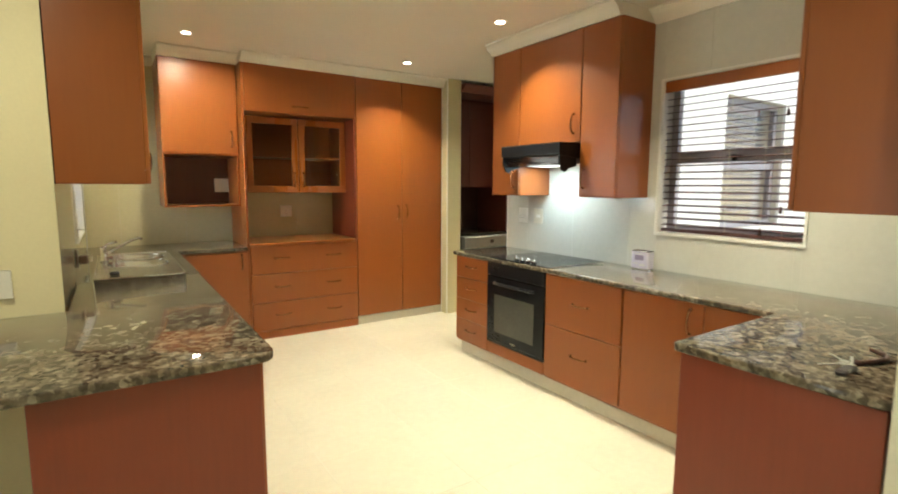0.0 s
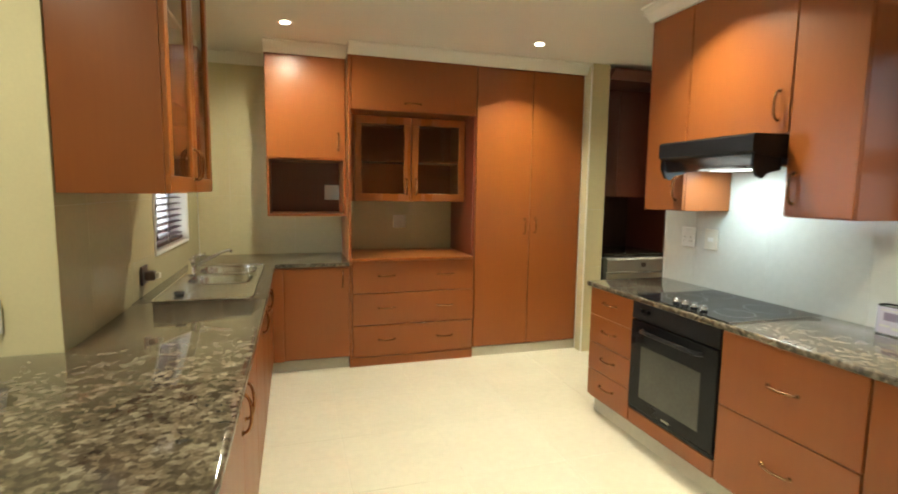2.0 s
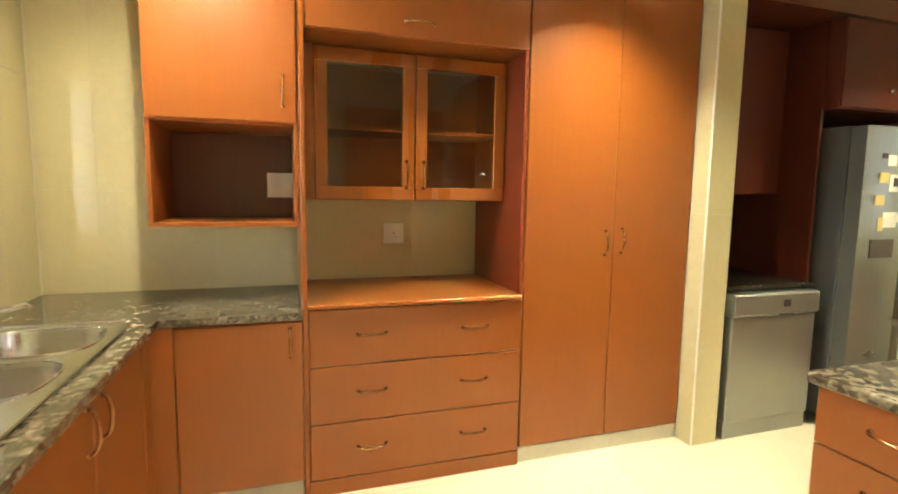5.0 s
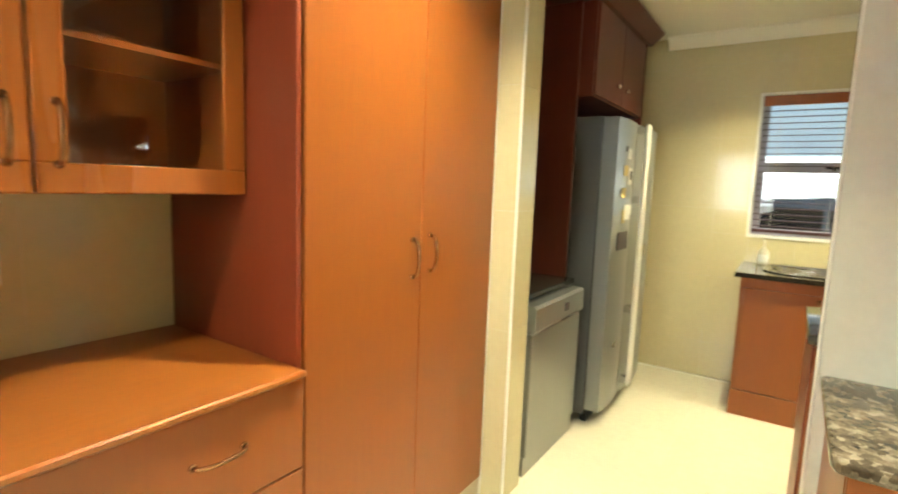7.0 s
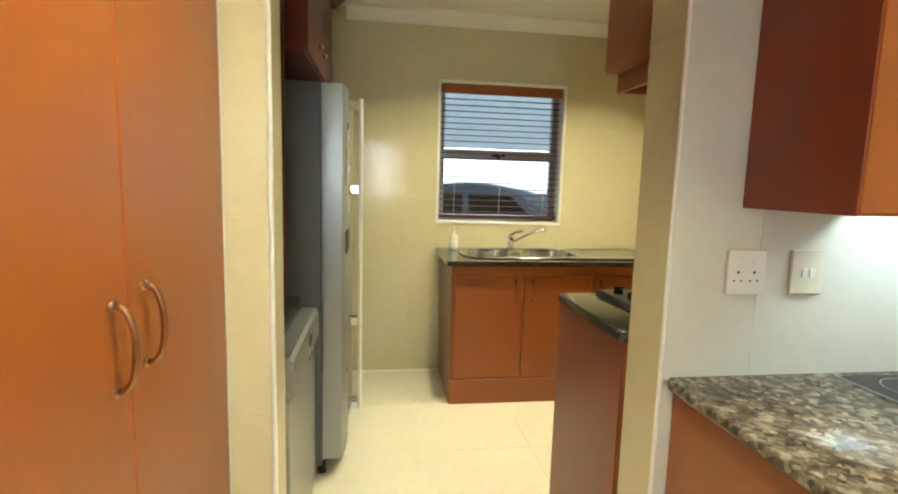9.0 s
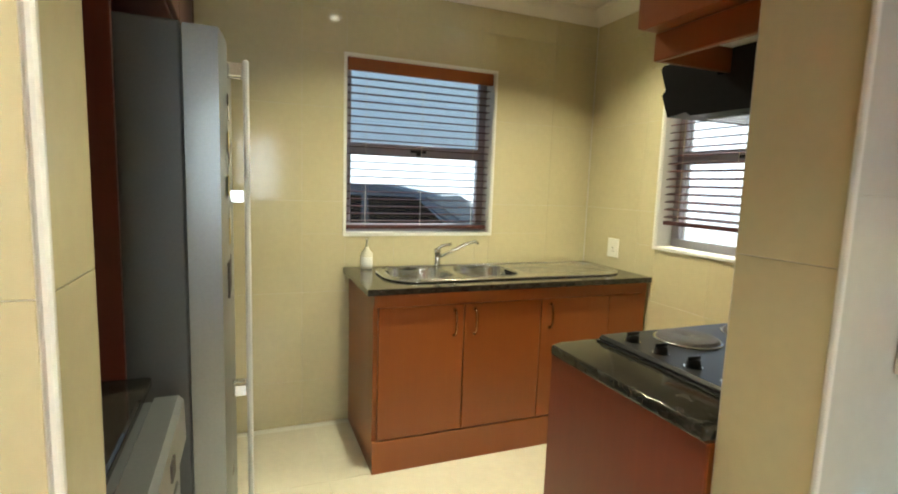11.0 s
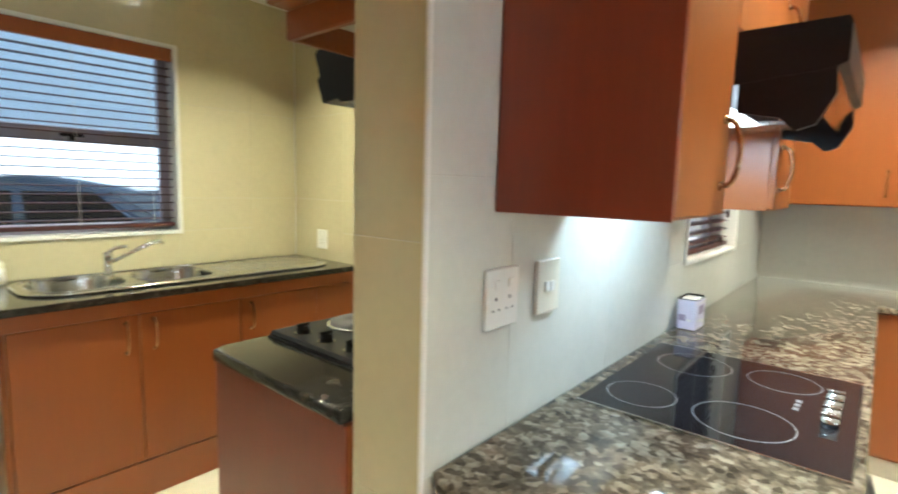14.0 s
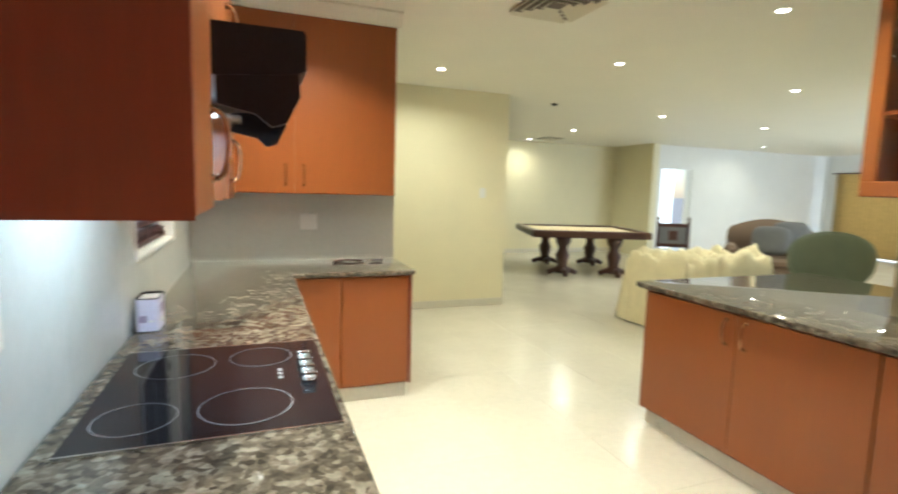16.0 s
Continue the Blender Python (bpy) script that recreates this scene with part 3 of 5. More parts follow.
BASE = "cherry wood base cabinet under a granite worktop"
# sink run, fronts facing the room
cab = cabinet("base_cabinet", BASE + ", end of the peninsula", 0.80, 1.42, 2.687, 3.945, 0.10, 0.846, group="base cabinets")
front("door", cab, "+x", 1.42, 2.687, 3.315, 0.11, 0.84, [(3.262, 0.74, True)])
front("door", cab, "+x", 1.42, 3.315, 3.945, 0.11, 0.84, [(3.368, 0.74, True)])
part("end_panel", bx(0.79, 1.425, 2.668, 2.685, 0.10, 0.846, bevel=0.002), CHERRY_SHADE, cab, "end panel, redder and darker for its shade")
cab = cabinet("base_cabinet", BASE + ", beside the sink", 0.84, 1.42, 3.947, 4.50, 0.10, 0.846, group="base cabinets")
front("door", cab, "+x", 1.42, 3.947, 4.50, 0.11, 0.84, [(4.445, 0.745, True)])
cab = thing("sink_cabinet", (1.13, 5.08, 0.10), "cherry wood base cabinet below the double sink", "cabinet", "base cabinets")
part("body", bx(0.84, 1.42, 4.502, 5.66, 0.10, 0.70, bevel=0.002), CHERRY, cab)
part("top_rail", bx(1.40, 1.42, 4.502, 5.66, 0.70, 0.846), CHERRY, cab)
front("door", cab, "+x", 1.42, 4.50, 5.02, 0.11, 0.84, [(4.965, 0.745, True)])
front("door", cab, "+x", 1.42, 5.02, 5.54, 0.11, 0.84, [(5.075, 0.745, True)])
cab = cabinet("base_cabinet", BASE + " by the dresser", 1.475, 2.028, 5.682, 6.33, 0.10, 0.846, group="base cabinets")
part("filler_panel", bx(1.421, 1.522, 5.664, 5.6815, 0.10, 0.846), CHERRY, cab)
front("door", cab, "-y", 5.682, 1.524, 2.026, 0.11, 0.84, [(1.975, 0.75, True)])
front("filler_panel", bpy.data.objects["sink_cabinet"], "+x", 1.42, 5.54, 5.662, 0.11, 0.84)
single("plinth", bx(0.80, 1.385, 2.69, 5.72, 0.0, 0.098), PLINTH, "pale tiled plinth below the sink cabinets", "plinth")
single("plinth", bx(1.375, 2.026, 5.725, 6.33, 0.0, 0.098), PLINTH, "pale tiled plinth below the corner cabinet", "plinth")
# stove run
cab = cabinet("drawer_cabinet", "cherry wood cabinet with four drawers beside the oven", 3.51, 4.08, 4.045, 4.485, 0.10, 0.846, group="base cabinets")
for a, b in ((0.115, 0.30), (0.30, 0.48), (0.48, 0.665), (0.665, 0.845)):
    front("drawer", cab, "-x", 3.51, 4.045, 4.485, a, b, [(4.265, (a + b) / 2 + 0.01, False)])
cab = cabinet("drawer_cabinet", "cherry wood cabinet with two deep drawers", 3.51, 4.08, 2.762, 3.398, 0.10, 0.846, group="base cabinets")
front("drawer", cab, "-x", 3.51, 2.762, 3.398, 0.115, 0.49, [(3.08, 0.33, False)])
front("drawer", cab, "-x", 3.51, 2.762, 3.398, 0.49, 0.845, [(3.08, 0.675, False)])
cab = cabinet("base_cabinet", BASE + " beside the deep drawers", 3.51, 4.08, 1.95, 2.758, 0.10, 0.846, group="base cabinets")
front("door", cab, "-x", 3.51, 2.27, 2.758, 0.115, 0.845, [(2.34, 0.74, True)])
front("filler_panel", cab, "-x", 3.51, 1.925, 2.27, 0.115, 0.845)
cab = cabinet("base_cabinet", BASE + ", counter leg", 2.72, 3.49, 1.315, 1.88, 0.10, 0.846, group="base cabinets")
front("door", cab, "+y", 1.88, 2.72, 3.17, 0.115, 0.845)
front("door", cab, "+y", 1.88, 3.17, 3.488, 0.115, 0.845)
part("end_panel", bx(2.70, 2.718, 1.312, 1.90, 0.10, 0.846, bevel=0.002), CHERRY_SHADE, cab, "end panel, redder and darker for its shade")
single("plinth", bx(3.54, 4.08, 1.90, 4.46, 0.0, 0.098), PLINTH, "pale tiled plinth below the stove run", "plinth")
single("plinth", bx(2.725, 3.538, 1.32, 1.865, 0.0, 0.098), PLINTH, "pale tiled plinth below the counter leg", "plinth")


def slab(name, outline, z0, z1, label, holes=(), material=None):
    """A stone worktop with a rounded edge."""
    bm = prism(bmesh.new(), outline, z0, z1, "z")
    bmesh.ops.bevel(bm, geom=[e for e in bm.edges], offset=0.008, segments=2, affect="EDGES", profile=0.6)
    return single(name, bm, material or GRANITE, label, "worktop", smooth=True)


slab("worktop", [(-0.12, 2.57), (1.40, 2.57), (1.43, 2.578), (1.452, 2.60), (1.46, 2.63), (1.47, 4.395), (1.40, 4.395), (0.84, 4.395), (0.836, 3.625), (-0.12, 3.615)], 0.85, 0.88, "polished brown speckled granite worktop, peninsula end")
bm = bmesh.new()
for a, b, c, d in split(0.836, 2.029, 4.396, 6.345, [(0.925, 1.385, 4.42, 5.655), (1.47, 2.1, 4.0, 5.655)]):
    box(bm, a, b, c, d, 0.85, 0.88)
bmesh.ops.remove_doubles(bm, verts=bm.verts, dist=1e-5)
single("worktop", bm, GRANITE, "polished brown speckled granite worktop round the sink", "worktop")
slab("worktop", [(2.70, 1.305), (4.085, 1.305), (4.085, 4.50), (4.06, 4.515), (3.50, 4.515), (3.47, 4.505), (3.462, 4.48), (3.462, 1.93), (2.71, 1.93), (2.69, 1.924), (2.68, 1.91), (2.68, 1.32)], 0.85, 0.88, "polished brown speckled granite worktop round the stove")


def oven():
    ob = thing("oven", (3.78, 3.72, 0.15), "black built-in electric oven with a glass door", "oven")
    part("body", bx(3.512, 4.07, 3.405, 4.038, 0.20, 0.846), BLACK, ob)
    part("control_panel", bx(3.486, 3.511, 3.404, 4.04, 0.745, 0.846, bevel=0.003), BLACK, ob)
    door = part("door", bx(3.484, 3.511, 3.404, 4.04, 0.225, 0.738, bevel=0.004), BLACKGLASS, ob, "black glass door")
    part("window", bx(3.4815, 3.4845, 3.50, 3.945, 0.30, 0.60, bevel=0.001), OVENGLASS, door, "smoky window with pale reflections")
    h = bmesh.new()
    tube(h, [(3.486, 3.50, 0.69), (3.455, 3.52, 0.692), (3.448, 3.60, 0.694), (3.446, 3.72, 0.694), (3.448, 3.84, 0.694), (3.455, 3.92, 0.692), (3.486, 3.94, 0.69)], 0.011)
    part("handle", h, BLACK, door, "black bar handle", smooth=True)
    part("vent_strip", bx(3.489, 3.511, 3.404, 4.04, 0.205, 0.222), BLACK, ob)
    part("badge", bx(3.480, 3.484, 3.69, 3.75, 0.245, 0.255), STEEL, door, "small silver badge")
    for y in (3.95, 3.90):
        part("knob", cy((3.478, y, 0.80), 0.012, 0.02, "x", 16), BLACK, ob)
    front("drawer", ob, "-x", 3.51, 3.402, 4.042, 0.11, 0.20)


oven()


def hob():
    ob = thing("hob", (3.76, 3.68, 0.88), "black ceramic glass hob with four ringed zones", "hob")
    x0, x1, y0, y1, z = 3.482, 4.037, 3.358, 4.006, 0.881
    part("glass_top", bx(x0, x1, y0, y1, z, z + 0.006, bevel=0.002), BLACKGLASS, ob, "glossy black glass")
    for a, b, c, d in ((x0, x1, y1, y1 + 0.004), (x0, x1, y0 - 0.004, y0)):
        part("edge_trim", bx(a, b, c, d, z, z + 0.0065), STEEL, ob, "thin steel edge")
    for x, y, r in ((3.923, 3.866, 0.086), (3.886, 3.52, 0.104), (3.691, 3.857, 0.107), (3.656, 3.495, 0.090)):
        bm = bmesh.new()
        rings = [[bm.verts.new((x + rr * math.cos(a), y + rr * math.sin(a), z + 0.0066)) for a in (2 * math.pi * k / 48 for k in range(48))] for rr in (r, r - 0.0026)]
        for k in range(48):
            bm.faces.new((rings[0][k], rings[0][(k + 1) % 48], rings[1][(k + 1) % 48], rings[1][k]))
        part("zone_ring", bm, RINGGREY, ob, "printed grey cooking ring")
    for i in range(4):
        y = 3.80 - 0.062 * i - 0.05
        k = cy((3.535, y, z + 0.017), 0.019, 0.022, seg=20, r2=0.016)
        box(k, 3.517, 3.553, y - 0.004, y + 0.004, z + 0.028, z + 0.036, bevel=0.001)
        part("knob", k, CHROME, ob, "shiny metal control knob", smooth=True)
    for i in range(3):
        part("mark", bx(3.60, 3.612, 3.62 + i * 0.03, 3.64 + i * 0.03, z + 0.0062, z + 0.0068), RINGGREY, ob)


hob()


def hood():
    ob = thing("cooker_hood", (3.83, 3.68, 1.50), "black cooker hood with a tilted smoky visor and lamp", "cooker hood")
    part("body", prism(bmesh.new(), [(4.08, 1.735), (3.565, 1.735), (3.56, 1.725), (3.56, 1.655), (3.58, 1.645), (4.08, 1.60)], 3.375, 3.985, "y"), BLACK, ob)
    part("side_wing", prism(bmesh.new(), [(3.575, 1.65), (3.735, 1.632), (3.735, 1.575), (3.66, 1.56), (3.63, 1.535), (3.60, 1.545), (3.572, 1.60)], 3.968, 3.984, "y"), BLACK, ob)
    part("side_wing", prism(bmesh.new(), [(3.575, 1.65), (3.735, 1.632), (3.735, 1.575), (3.66, 1.56), (3.63, 1.535), (3.60, 1.545), (3.572, 1.60)], 3.378, 3.394, "y"), BLACK, ob)
    part("visor", prism(bmesh.new(), [(3.575, 1.645), (3.60, 1.575), (3.604, 1.576), (3.58, 1.646)], 3.395, 3.967, "y"), VISOR, ob, "tilted smoky glass visor")
    part("filter", bx(3.70, 4.06, 3.40, 3.60, 1.592, 1.602), STEEL, ob, "metal grease filter")
    part("lamp_cover", bx(3.76, 3.94, 3.62, 3.90, 1.588, 1.598, bevel=0.002), HOODGLOW, ob, "glowing white lamp cover")
    lamp = new("hood_lamp", bpy.data.lights.new("hood_lamp", "AREA"))
    lamp.data.shape, lamp.data.size, lamp.data.size_y, lamp.data.energy, lamp.data.color = "RECTANGLE", 0.16, 0.26, 6.5, (0.74, 0.92, 1.0)
    lamp.location = (3.84, 3.76, 1.584)


hood()
# wall cabinets round the hood
UP = "cherry wood wall cabinet, closed"
cab = cabinet("wall_cabinet", UP + ", beside the cooker hood", 3.76, 4.085, 3.99, 4.318, 1.362, 2.50, group="wall cabinets")
front("door", cab, "-x", 3.76, 3.99, 4.318, 1.365, 2.498, [(4.04, 1.49, True)])
# thin sheet that carries the shaded tone of this side
part("end_panel", bx(3.743, 4.085, 4.3182, 4.3222, 1.362, 2.50), CHERRY_SHADE, cab, "end panel, redder and darker for its shade")
cab = cabinet("wall_cabinet", UP + ", above the cooker hood", 3.76, 4.085, 3.362, 3.988, 1.74, 2.50, group="wall cabinets")
front("door", cab, "-x", 3.76, 3.362, 3.988, 1.742, 2.498, [(3.42, 1.87, True)])
cab = cabinet("wall_cabinet", UP + ", between hood and window", 3.76, 4.085, 3.05, 3.36, 1.362, 2.50, group="wall cabinets")
front("door", cab, "-x", 3.76, 3.05, 3.36, 1.365, 2.498, [(3.315, 1.49, True)])
cab = cabinet("wall_cabinet", UP + " with two doors over the counter leg", 2.755, 4.083, 1.306, 1.602, 1.362, 2.50, group="wall cabinets")
front("door", cab, "+y", 1.602, 2.757, 3.43, 1.365, 2.498, [(3.375, 1.485, True)])
front("door", cab, "+y", 1.602, 3.43, 4.08, 1.365, 2.498, [(3.49, 1.485, True)])

# glazed wall cabinet over the sink run
cab = thing("glazed_cabinet", (1.0, 4.13, 1.43), "cherry wood wall cabinet with two glazed doors", "cabinet", "wall cabinets")
open_carcass(cab, "+x", 1.17, 3.64, 4.63, 1.435, 2.50, 0.335, shelf=(1.78, 2.12))
glass_door(cab, "+x", 1.17, 3.642, 4.135, 1.437, 2.498, 4.105, 1.56)
glass_door(cab, "+x", 1.17, 4.137, 4.628, 1.437, 2.498, 4.168, 1.56)

# corner wall cabinet with an open shelf
cab = thing("wall_cabinet", (1.72, 6.1, 1.24), "cherry wood wall cabinet with an open shelf below its door", "cabinet", "wall cabinets")
# darker wood on the back holds the shade inside the open shelf
open_carcass(cab, "-y", 5.86, 1.412, 2.026, 1.24, 2.50, 0.47, shelf=(1.69,), back=DARKREDWOOD)
front("door", cab, "-y", 5.86, 1.414, 2.024, 1.70, 2.495, [(1.965, 1.84, True)])

# dresser
dr = thing("dresser", (2.56, 6.0, 0), "cherry wood dresser with drawers and an upper glazed cabinet", "dresser")
part("side_panel", bx(2.030, 2.050, 5.69, 6.34, 0.0, 2.50, bevel=0.002), CHERRY, dr)
part("side_panel", bx(3.08, 3.098, 5.71, 6.34, 0.0, 2.50, bevel=0.002), CHERRY_SHADE, dr, "side panel, redder and darker for its shade")
part("body", bx(2.051, 3.079, 5.712, 6.33, 0.0, 0.885), CHERRY, dr)
part("base_board", bx(2.051, 3.096, 5.694, 5.711, 0.0, 0.075, bevel=0.002), CHERRY, dr)
part("top", bx(2.051, 3.079, 5.665, 6.34, 0.886, 0.906, bevel=0.005), CHERRY_TOP, dr)
for a, b in ((0.078, 0.345), (0.345, 0.615), (0.615, 0.88)):
    front("drawer", dr, "-y", 5.711, 2.053, 3.094, a, b, [(2.335, (a + b) / 2 + 0.01, False), (2.84, (a + b) / 2 + 0.01, False)])
part("top_box", bx(2.051, 3.079, 5.712, 6.33, 2.085, 2.50), CHERRY, dr)
front("flap_door", dr, "-y", 5.711, 2.053, 3.094, 2.085, 2.498, [(2.55, 2.15, False)])
hutch = part("glazed_hutch", bx(2.052, 3.078, 5.94, 6.33, 1.362, 1.38), CHERRY, dr)
for b4 in ((2.052, 2.07, 5.94, 6.33, 1.38, 2.083), (3.06, 3.078, 5.94, 6.33, 1.38, 2.083), (2.07, 3.06, 6.315, 6.33, 1.38, 2.083), (2.07, 3.06, 5.96, 6.31, 1.70, 1.715)):
    part("panel", bx(*b4), CHERRY, hutch)
for u0, u1, hu in ((2.10, 2.588, 2.545), (2.59, 3.077, 2.632)):
    glass_door(dr, "-y", 5.94, u0, u1, 1.364, 2.075, hu, 1.49)
part("filler", bx(2.052, 2.099, 5.922, 5.94, 1.364, 2.083), CHERRY, dr)
bl = thing("bowl", (2.86, 6.1, 1.38), "small white bowl behind the cabinet glass", "bowl")
part("bowl_body", lathe(bmesh.new(), (2.86, 6.1, 1.381), [(0.03, 0), (0.05, 0.01), (0.075, 0.05), (0.07, 0.05), (0.045, 0.012)], 20), PLASTIC, bl, smooth=True)
part("bowl_content", cy((2.86, 6.1, 1.42), 0.06, 0.03), INK, bl)

# pantry
cab = cabinet("pantry_cupboard", "tall cherry wood pantry cupboard with two doors", 3.10, 4.117, 5.72, 6.34, 0.085, 2.50, category="cupboard")
front("door", cab, "-y", 5.72, 3.102, 3.618, 0.088, 2.498, [(3.567, 1.155, True)])
front("door", cab, "-y", 5.72, 3.618, 4.116, 0.088, 2.498, [(3.668, 1.165, True)])
part("plinth", bx(3.102, 4.116, 5.712, 6.33, 0.0, 0.083), PLINTH, cab, "pale tiled plinth")

# ---- sinks and taps ----


def sink(c_u, c_v, z, long, wide, bowls, label, corner=0.03, round_bowl=0.45):
    """A pressed steel double sink: rim, rounded bowls, grooved drainer. Long along y."""
    ob = thing("double_sink", (c_v, c_u, z), label, "sink")
    x0, x1, y0, y1 = c_v - wide / 2, c_v + wide / 2, c_u - long / 2, c_u + long / 2
    outline = []
    for cx, cyy, a0 in ((x1 - corner, y1 - corner, 0), (x0 + corner, y1 - corner, 90), (x0 + corner, y0 + corner, 180), (x1 - corner, y0 + corner, 270)):
        outline += [(cx + corner * math.cos(radians(a0 + 10 * k)), cyy + corner * math.sin(radians(a0 + 10 * k))) for k in range(10)]

    def bowl_ring(b0, b1, scale):
        cx, cyy, hx, hy = (x0 + 0.06 + x1 - 0.04) / 2, (b0 + b1) / 2, (x1 - x0 - 0.10) / 2, (b1 - b0) / 2
        pts = []
        for k in range(40):
            ca, sa = math.cos(math.pi * k / 20), math.sin(math.pi * k / 20)
            pts.append((cx + scale * hx * math.copysign(abs(ca) ** round_bowl, ca), cyy + scale * hy * math.copysign(abs(sa) ** round_bowl, sa)))
        return pts
    bm = bmesh.new()
    edges = []
    for loop in [outline] + [bowl_ring(b0, b1, 1.0) for b0, b1 in bowls]:
        vs = [bm.verts.new((px, py, z + 0.006)) for px, py in loop]
        edges += [bm.edges.new((vs[k], vs[(k + 1) % len(vs)])) for k in range(len(vs))]
    bmesh.ops.triangle_fill(bm, use_beauty=True, edges=edges, normal=(0, 0, 1))
    bmesh.ops.recalc_face_normals(bm, faces=bm.faces)
    bmesh.ops.solidify(bm, geom=bm.faces[:], thickness=0.004)
    part("rim", bm, STEEL, ob)
    part("rolled_edge", tube(bmesh.new(), [(px, py, z + 0.006) for px, py in outline + outline[:1]], 0.006, 6), CHROME, ob, smooth=True)
    for b0, b1 in bowls:
        bm = bmesh.new()
        rings = [[bm.verts.new((px, py, z + dz)) for px, py in bowl_ring(b0, b1, k)] for k, dz in ((1.0, 0.007), (0.97, -0.01), (0.93, -0.12), (0.8, -0.145), (0.1, -0.15))]
        for a, b in zip(rings, rings[1:]):
            for k in range(40):
                bm.faces.new((a[k], a[(k + 1) % 40], b[(k + 1) % 40], b[k]))
        bm.faces.new(rings[-1])
        part("bowl", bm, STEEL, ob, "rounded steel bowl", smooth=True)
        part("waste", cy(((x0 + x1) / 2 + 0.01, (b0 + b1) / 2, z - 0.146), 0.03, 0.004), CHROME, ob)
        part("bowl_lip", tube(bmesh.new(), [(px, py, z + 0.007) for px, py in bowl_ring(b0, b1, 1.0) + bowl_ring(b0, b1, 1.0)[:1]], 0.003, 6), CHROME, ob, smooth=True)
    d0, d1 = (y0 + 0.05, min(b[0] for b in bowls) - 0.04)
    if d1 - d0 > 0.15:
        for i in range(6):
            x = x0 + 0.13 + i * (wide - 0.26) / 5
            part("drainer_rib", bx(x - 0.004, x + 0.004, d0, d1, z + 0.005, z + 0.008, bevel=0.001), STEEL, ob)
    return ob


def tap(x, y, z, dx, dy, label="chrome single-lever mixer tap beside the sink"):
    ob = thing("mixer_tap", (x, y, z), label, "tap")
    part("body", lathe(bmesh.new(), (x, y, z), [(0.026, 0), (0.026, 0.012), (0.021, 0.02), (0.02, 0.08), (0.023, 0.095), (0.018, 0.108)], 18), CHROME, ob, smooth=True)
    part("spout", tube(bmesh.new(), [(x, y, z + 0.05), (x + dx * 0.08, y + dy * 0.08, z + 0.09), (x + dx * 0.18, y + dy * 0.18, z + 0.14), (x + dx * 0.235, y + dy * 0.235, z + 0.155), (x + dx * 0.25, y + dy * 0.25, z + 0.14)], 0.010), CHROME, ob, smooth=True)
    part("lever", tube(bmesh.new(), [(x, y, z + 0.105), (x + dx * 0.03, y + dy * 0.03, z + 0.125), (x + dx * 0.085, y + dy * 0.085, z + 0.135)], 0.009), CHROME, ob, smooth=True)
    return ob


sink(5.03, 1.155, 0.880, 1.25, 0.47, [(4.86, 5.20), (5.25, 5.60)], "stainless steel double sink with a drainer in granite", 0.03, 0.62)
plug = thing("sink_plug", (1.02, 4.55, 0.886), "black rubber sink plug on the drainer", "plug")
part("stopper", lathe(bmesh.new(), (1.02, 4.55, 0.8885), [(0.022, 0), (0.026, 0.004), (0.028, 0.014), (0.024, 0.017)], 18), RUBBER, plug, smooth=True)
part("pull_ring", tube(bmesh.new(), [(1.02 + 0.009 * math.cos(k * math.pi / 6), 4.55, 0.912 + 0.009 * math.sin(k * math.pi / 6)) for k in range(13)], 0.0016, 6), CHROME, plug, smooth=True)
tap(0.965, 5.23, 0.886, 0.95, 0.3)

# ---- sockets and switches ----


def plate(face, p, u, z, w, h, label, kind="socket", cream=False, sockets=0, rockers=0):
    ob = thing("wall_" + kind, at_face(face, p, u, 0.004, z - h / 2), label, kind, "sockets and switches")
    part("plate", fb(face, p, u - w / 2, u + w / 2, 0.0045, 0.014, z - h / 2, z + h / 2, bevel=0.003), CREAMPLASTIC if cream else PLASTIC, ob)
    for i in range(sockets):
        uu = u + (i - (sockets - 1) / 2) * w * 0.42
        for du, dz, r in ((0, 0.0, 0.0042), (-0.011, -0.024, 0.003), (0.011, -0.024, 0.003)):
            c = at_face(face, p, uu + du, 0.0142, z + dz)
            part("pin_hole", cy(c, r, 0.001, "y" if face[1] == "y" else "x", 10), INK, ob)
        part("rocker", fb(face, p, uu - 0.008, uu + 0.008, 0.014, 0.018, z + 0.022, z + 0.04, bevel=0.001), PLASTIC, ob)
    for i in range(rockers):
        uu = u + (i - (rockers - 1) / 2) * 0.024
        part("rocker", fb(face, p, uu - 0.009, uu + 0.009, 0.014, 0.019, z - 0.012, z + 0.012, bevel=0.001), PLASTIC, ob)
    return ob


plate("-x", 4.09, 4.297, 1.182, 0.118, 0.128, "white double wall socket on the tiles", sockets=2)
plate("-x", 4.09, 4.105, 1.182, 0.105, 0.128, "cream stove isolator switch plate on the tiles", "switch", True, rockers=2)
plate("+y", 1.30, 3.32, 1.16, 0.12, 0.12, "white blank plate on the tiled wall", "plate")
plate("-y", 6.35, 2.57, 1.165, 0.12, 0.12, "white socket inside the dresser niche", sockets=1)
plate("-y", 3.626, 0.60, 1.02, 0.13, 0.12, "white wall socket on the yellow wall", sockets=1)
plate("+y", -0.554, 1.11, 1.39, 0.08, 0.12, "white light switch on the yellow wall", "switch", rockers=1)
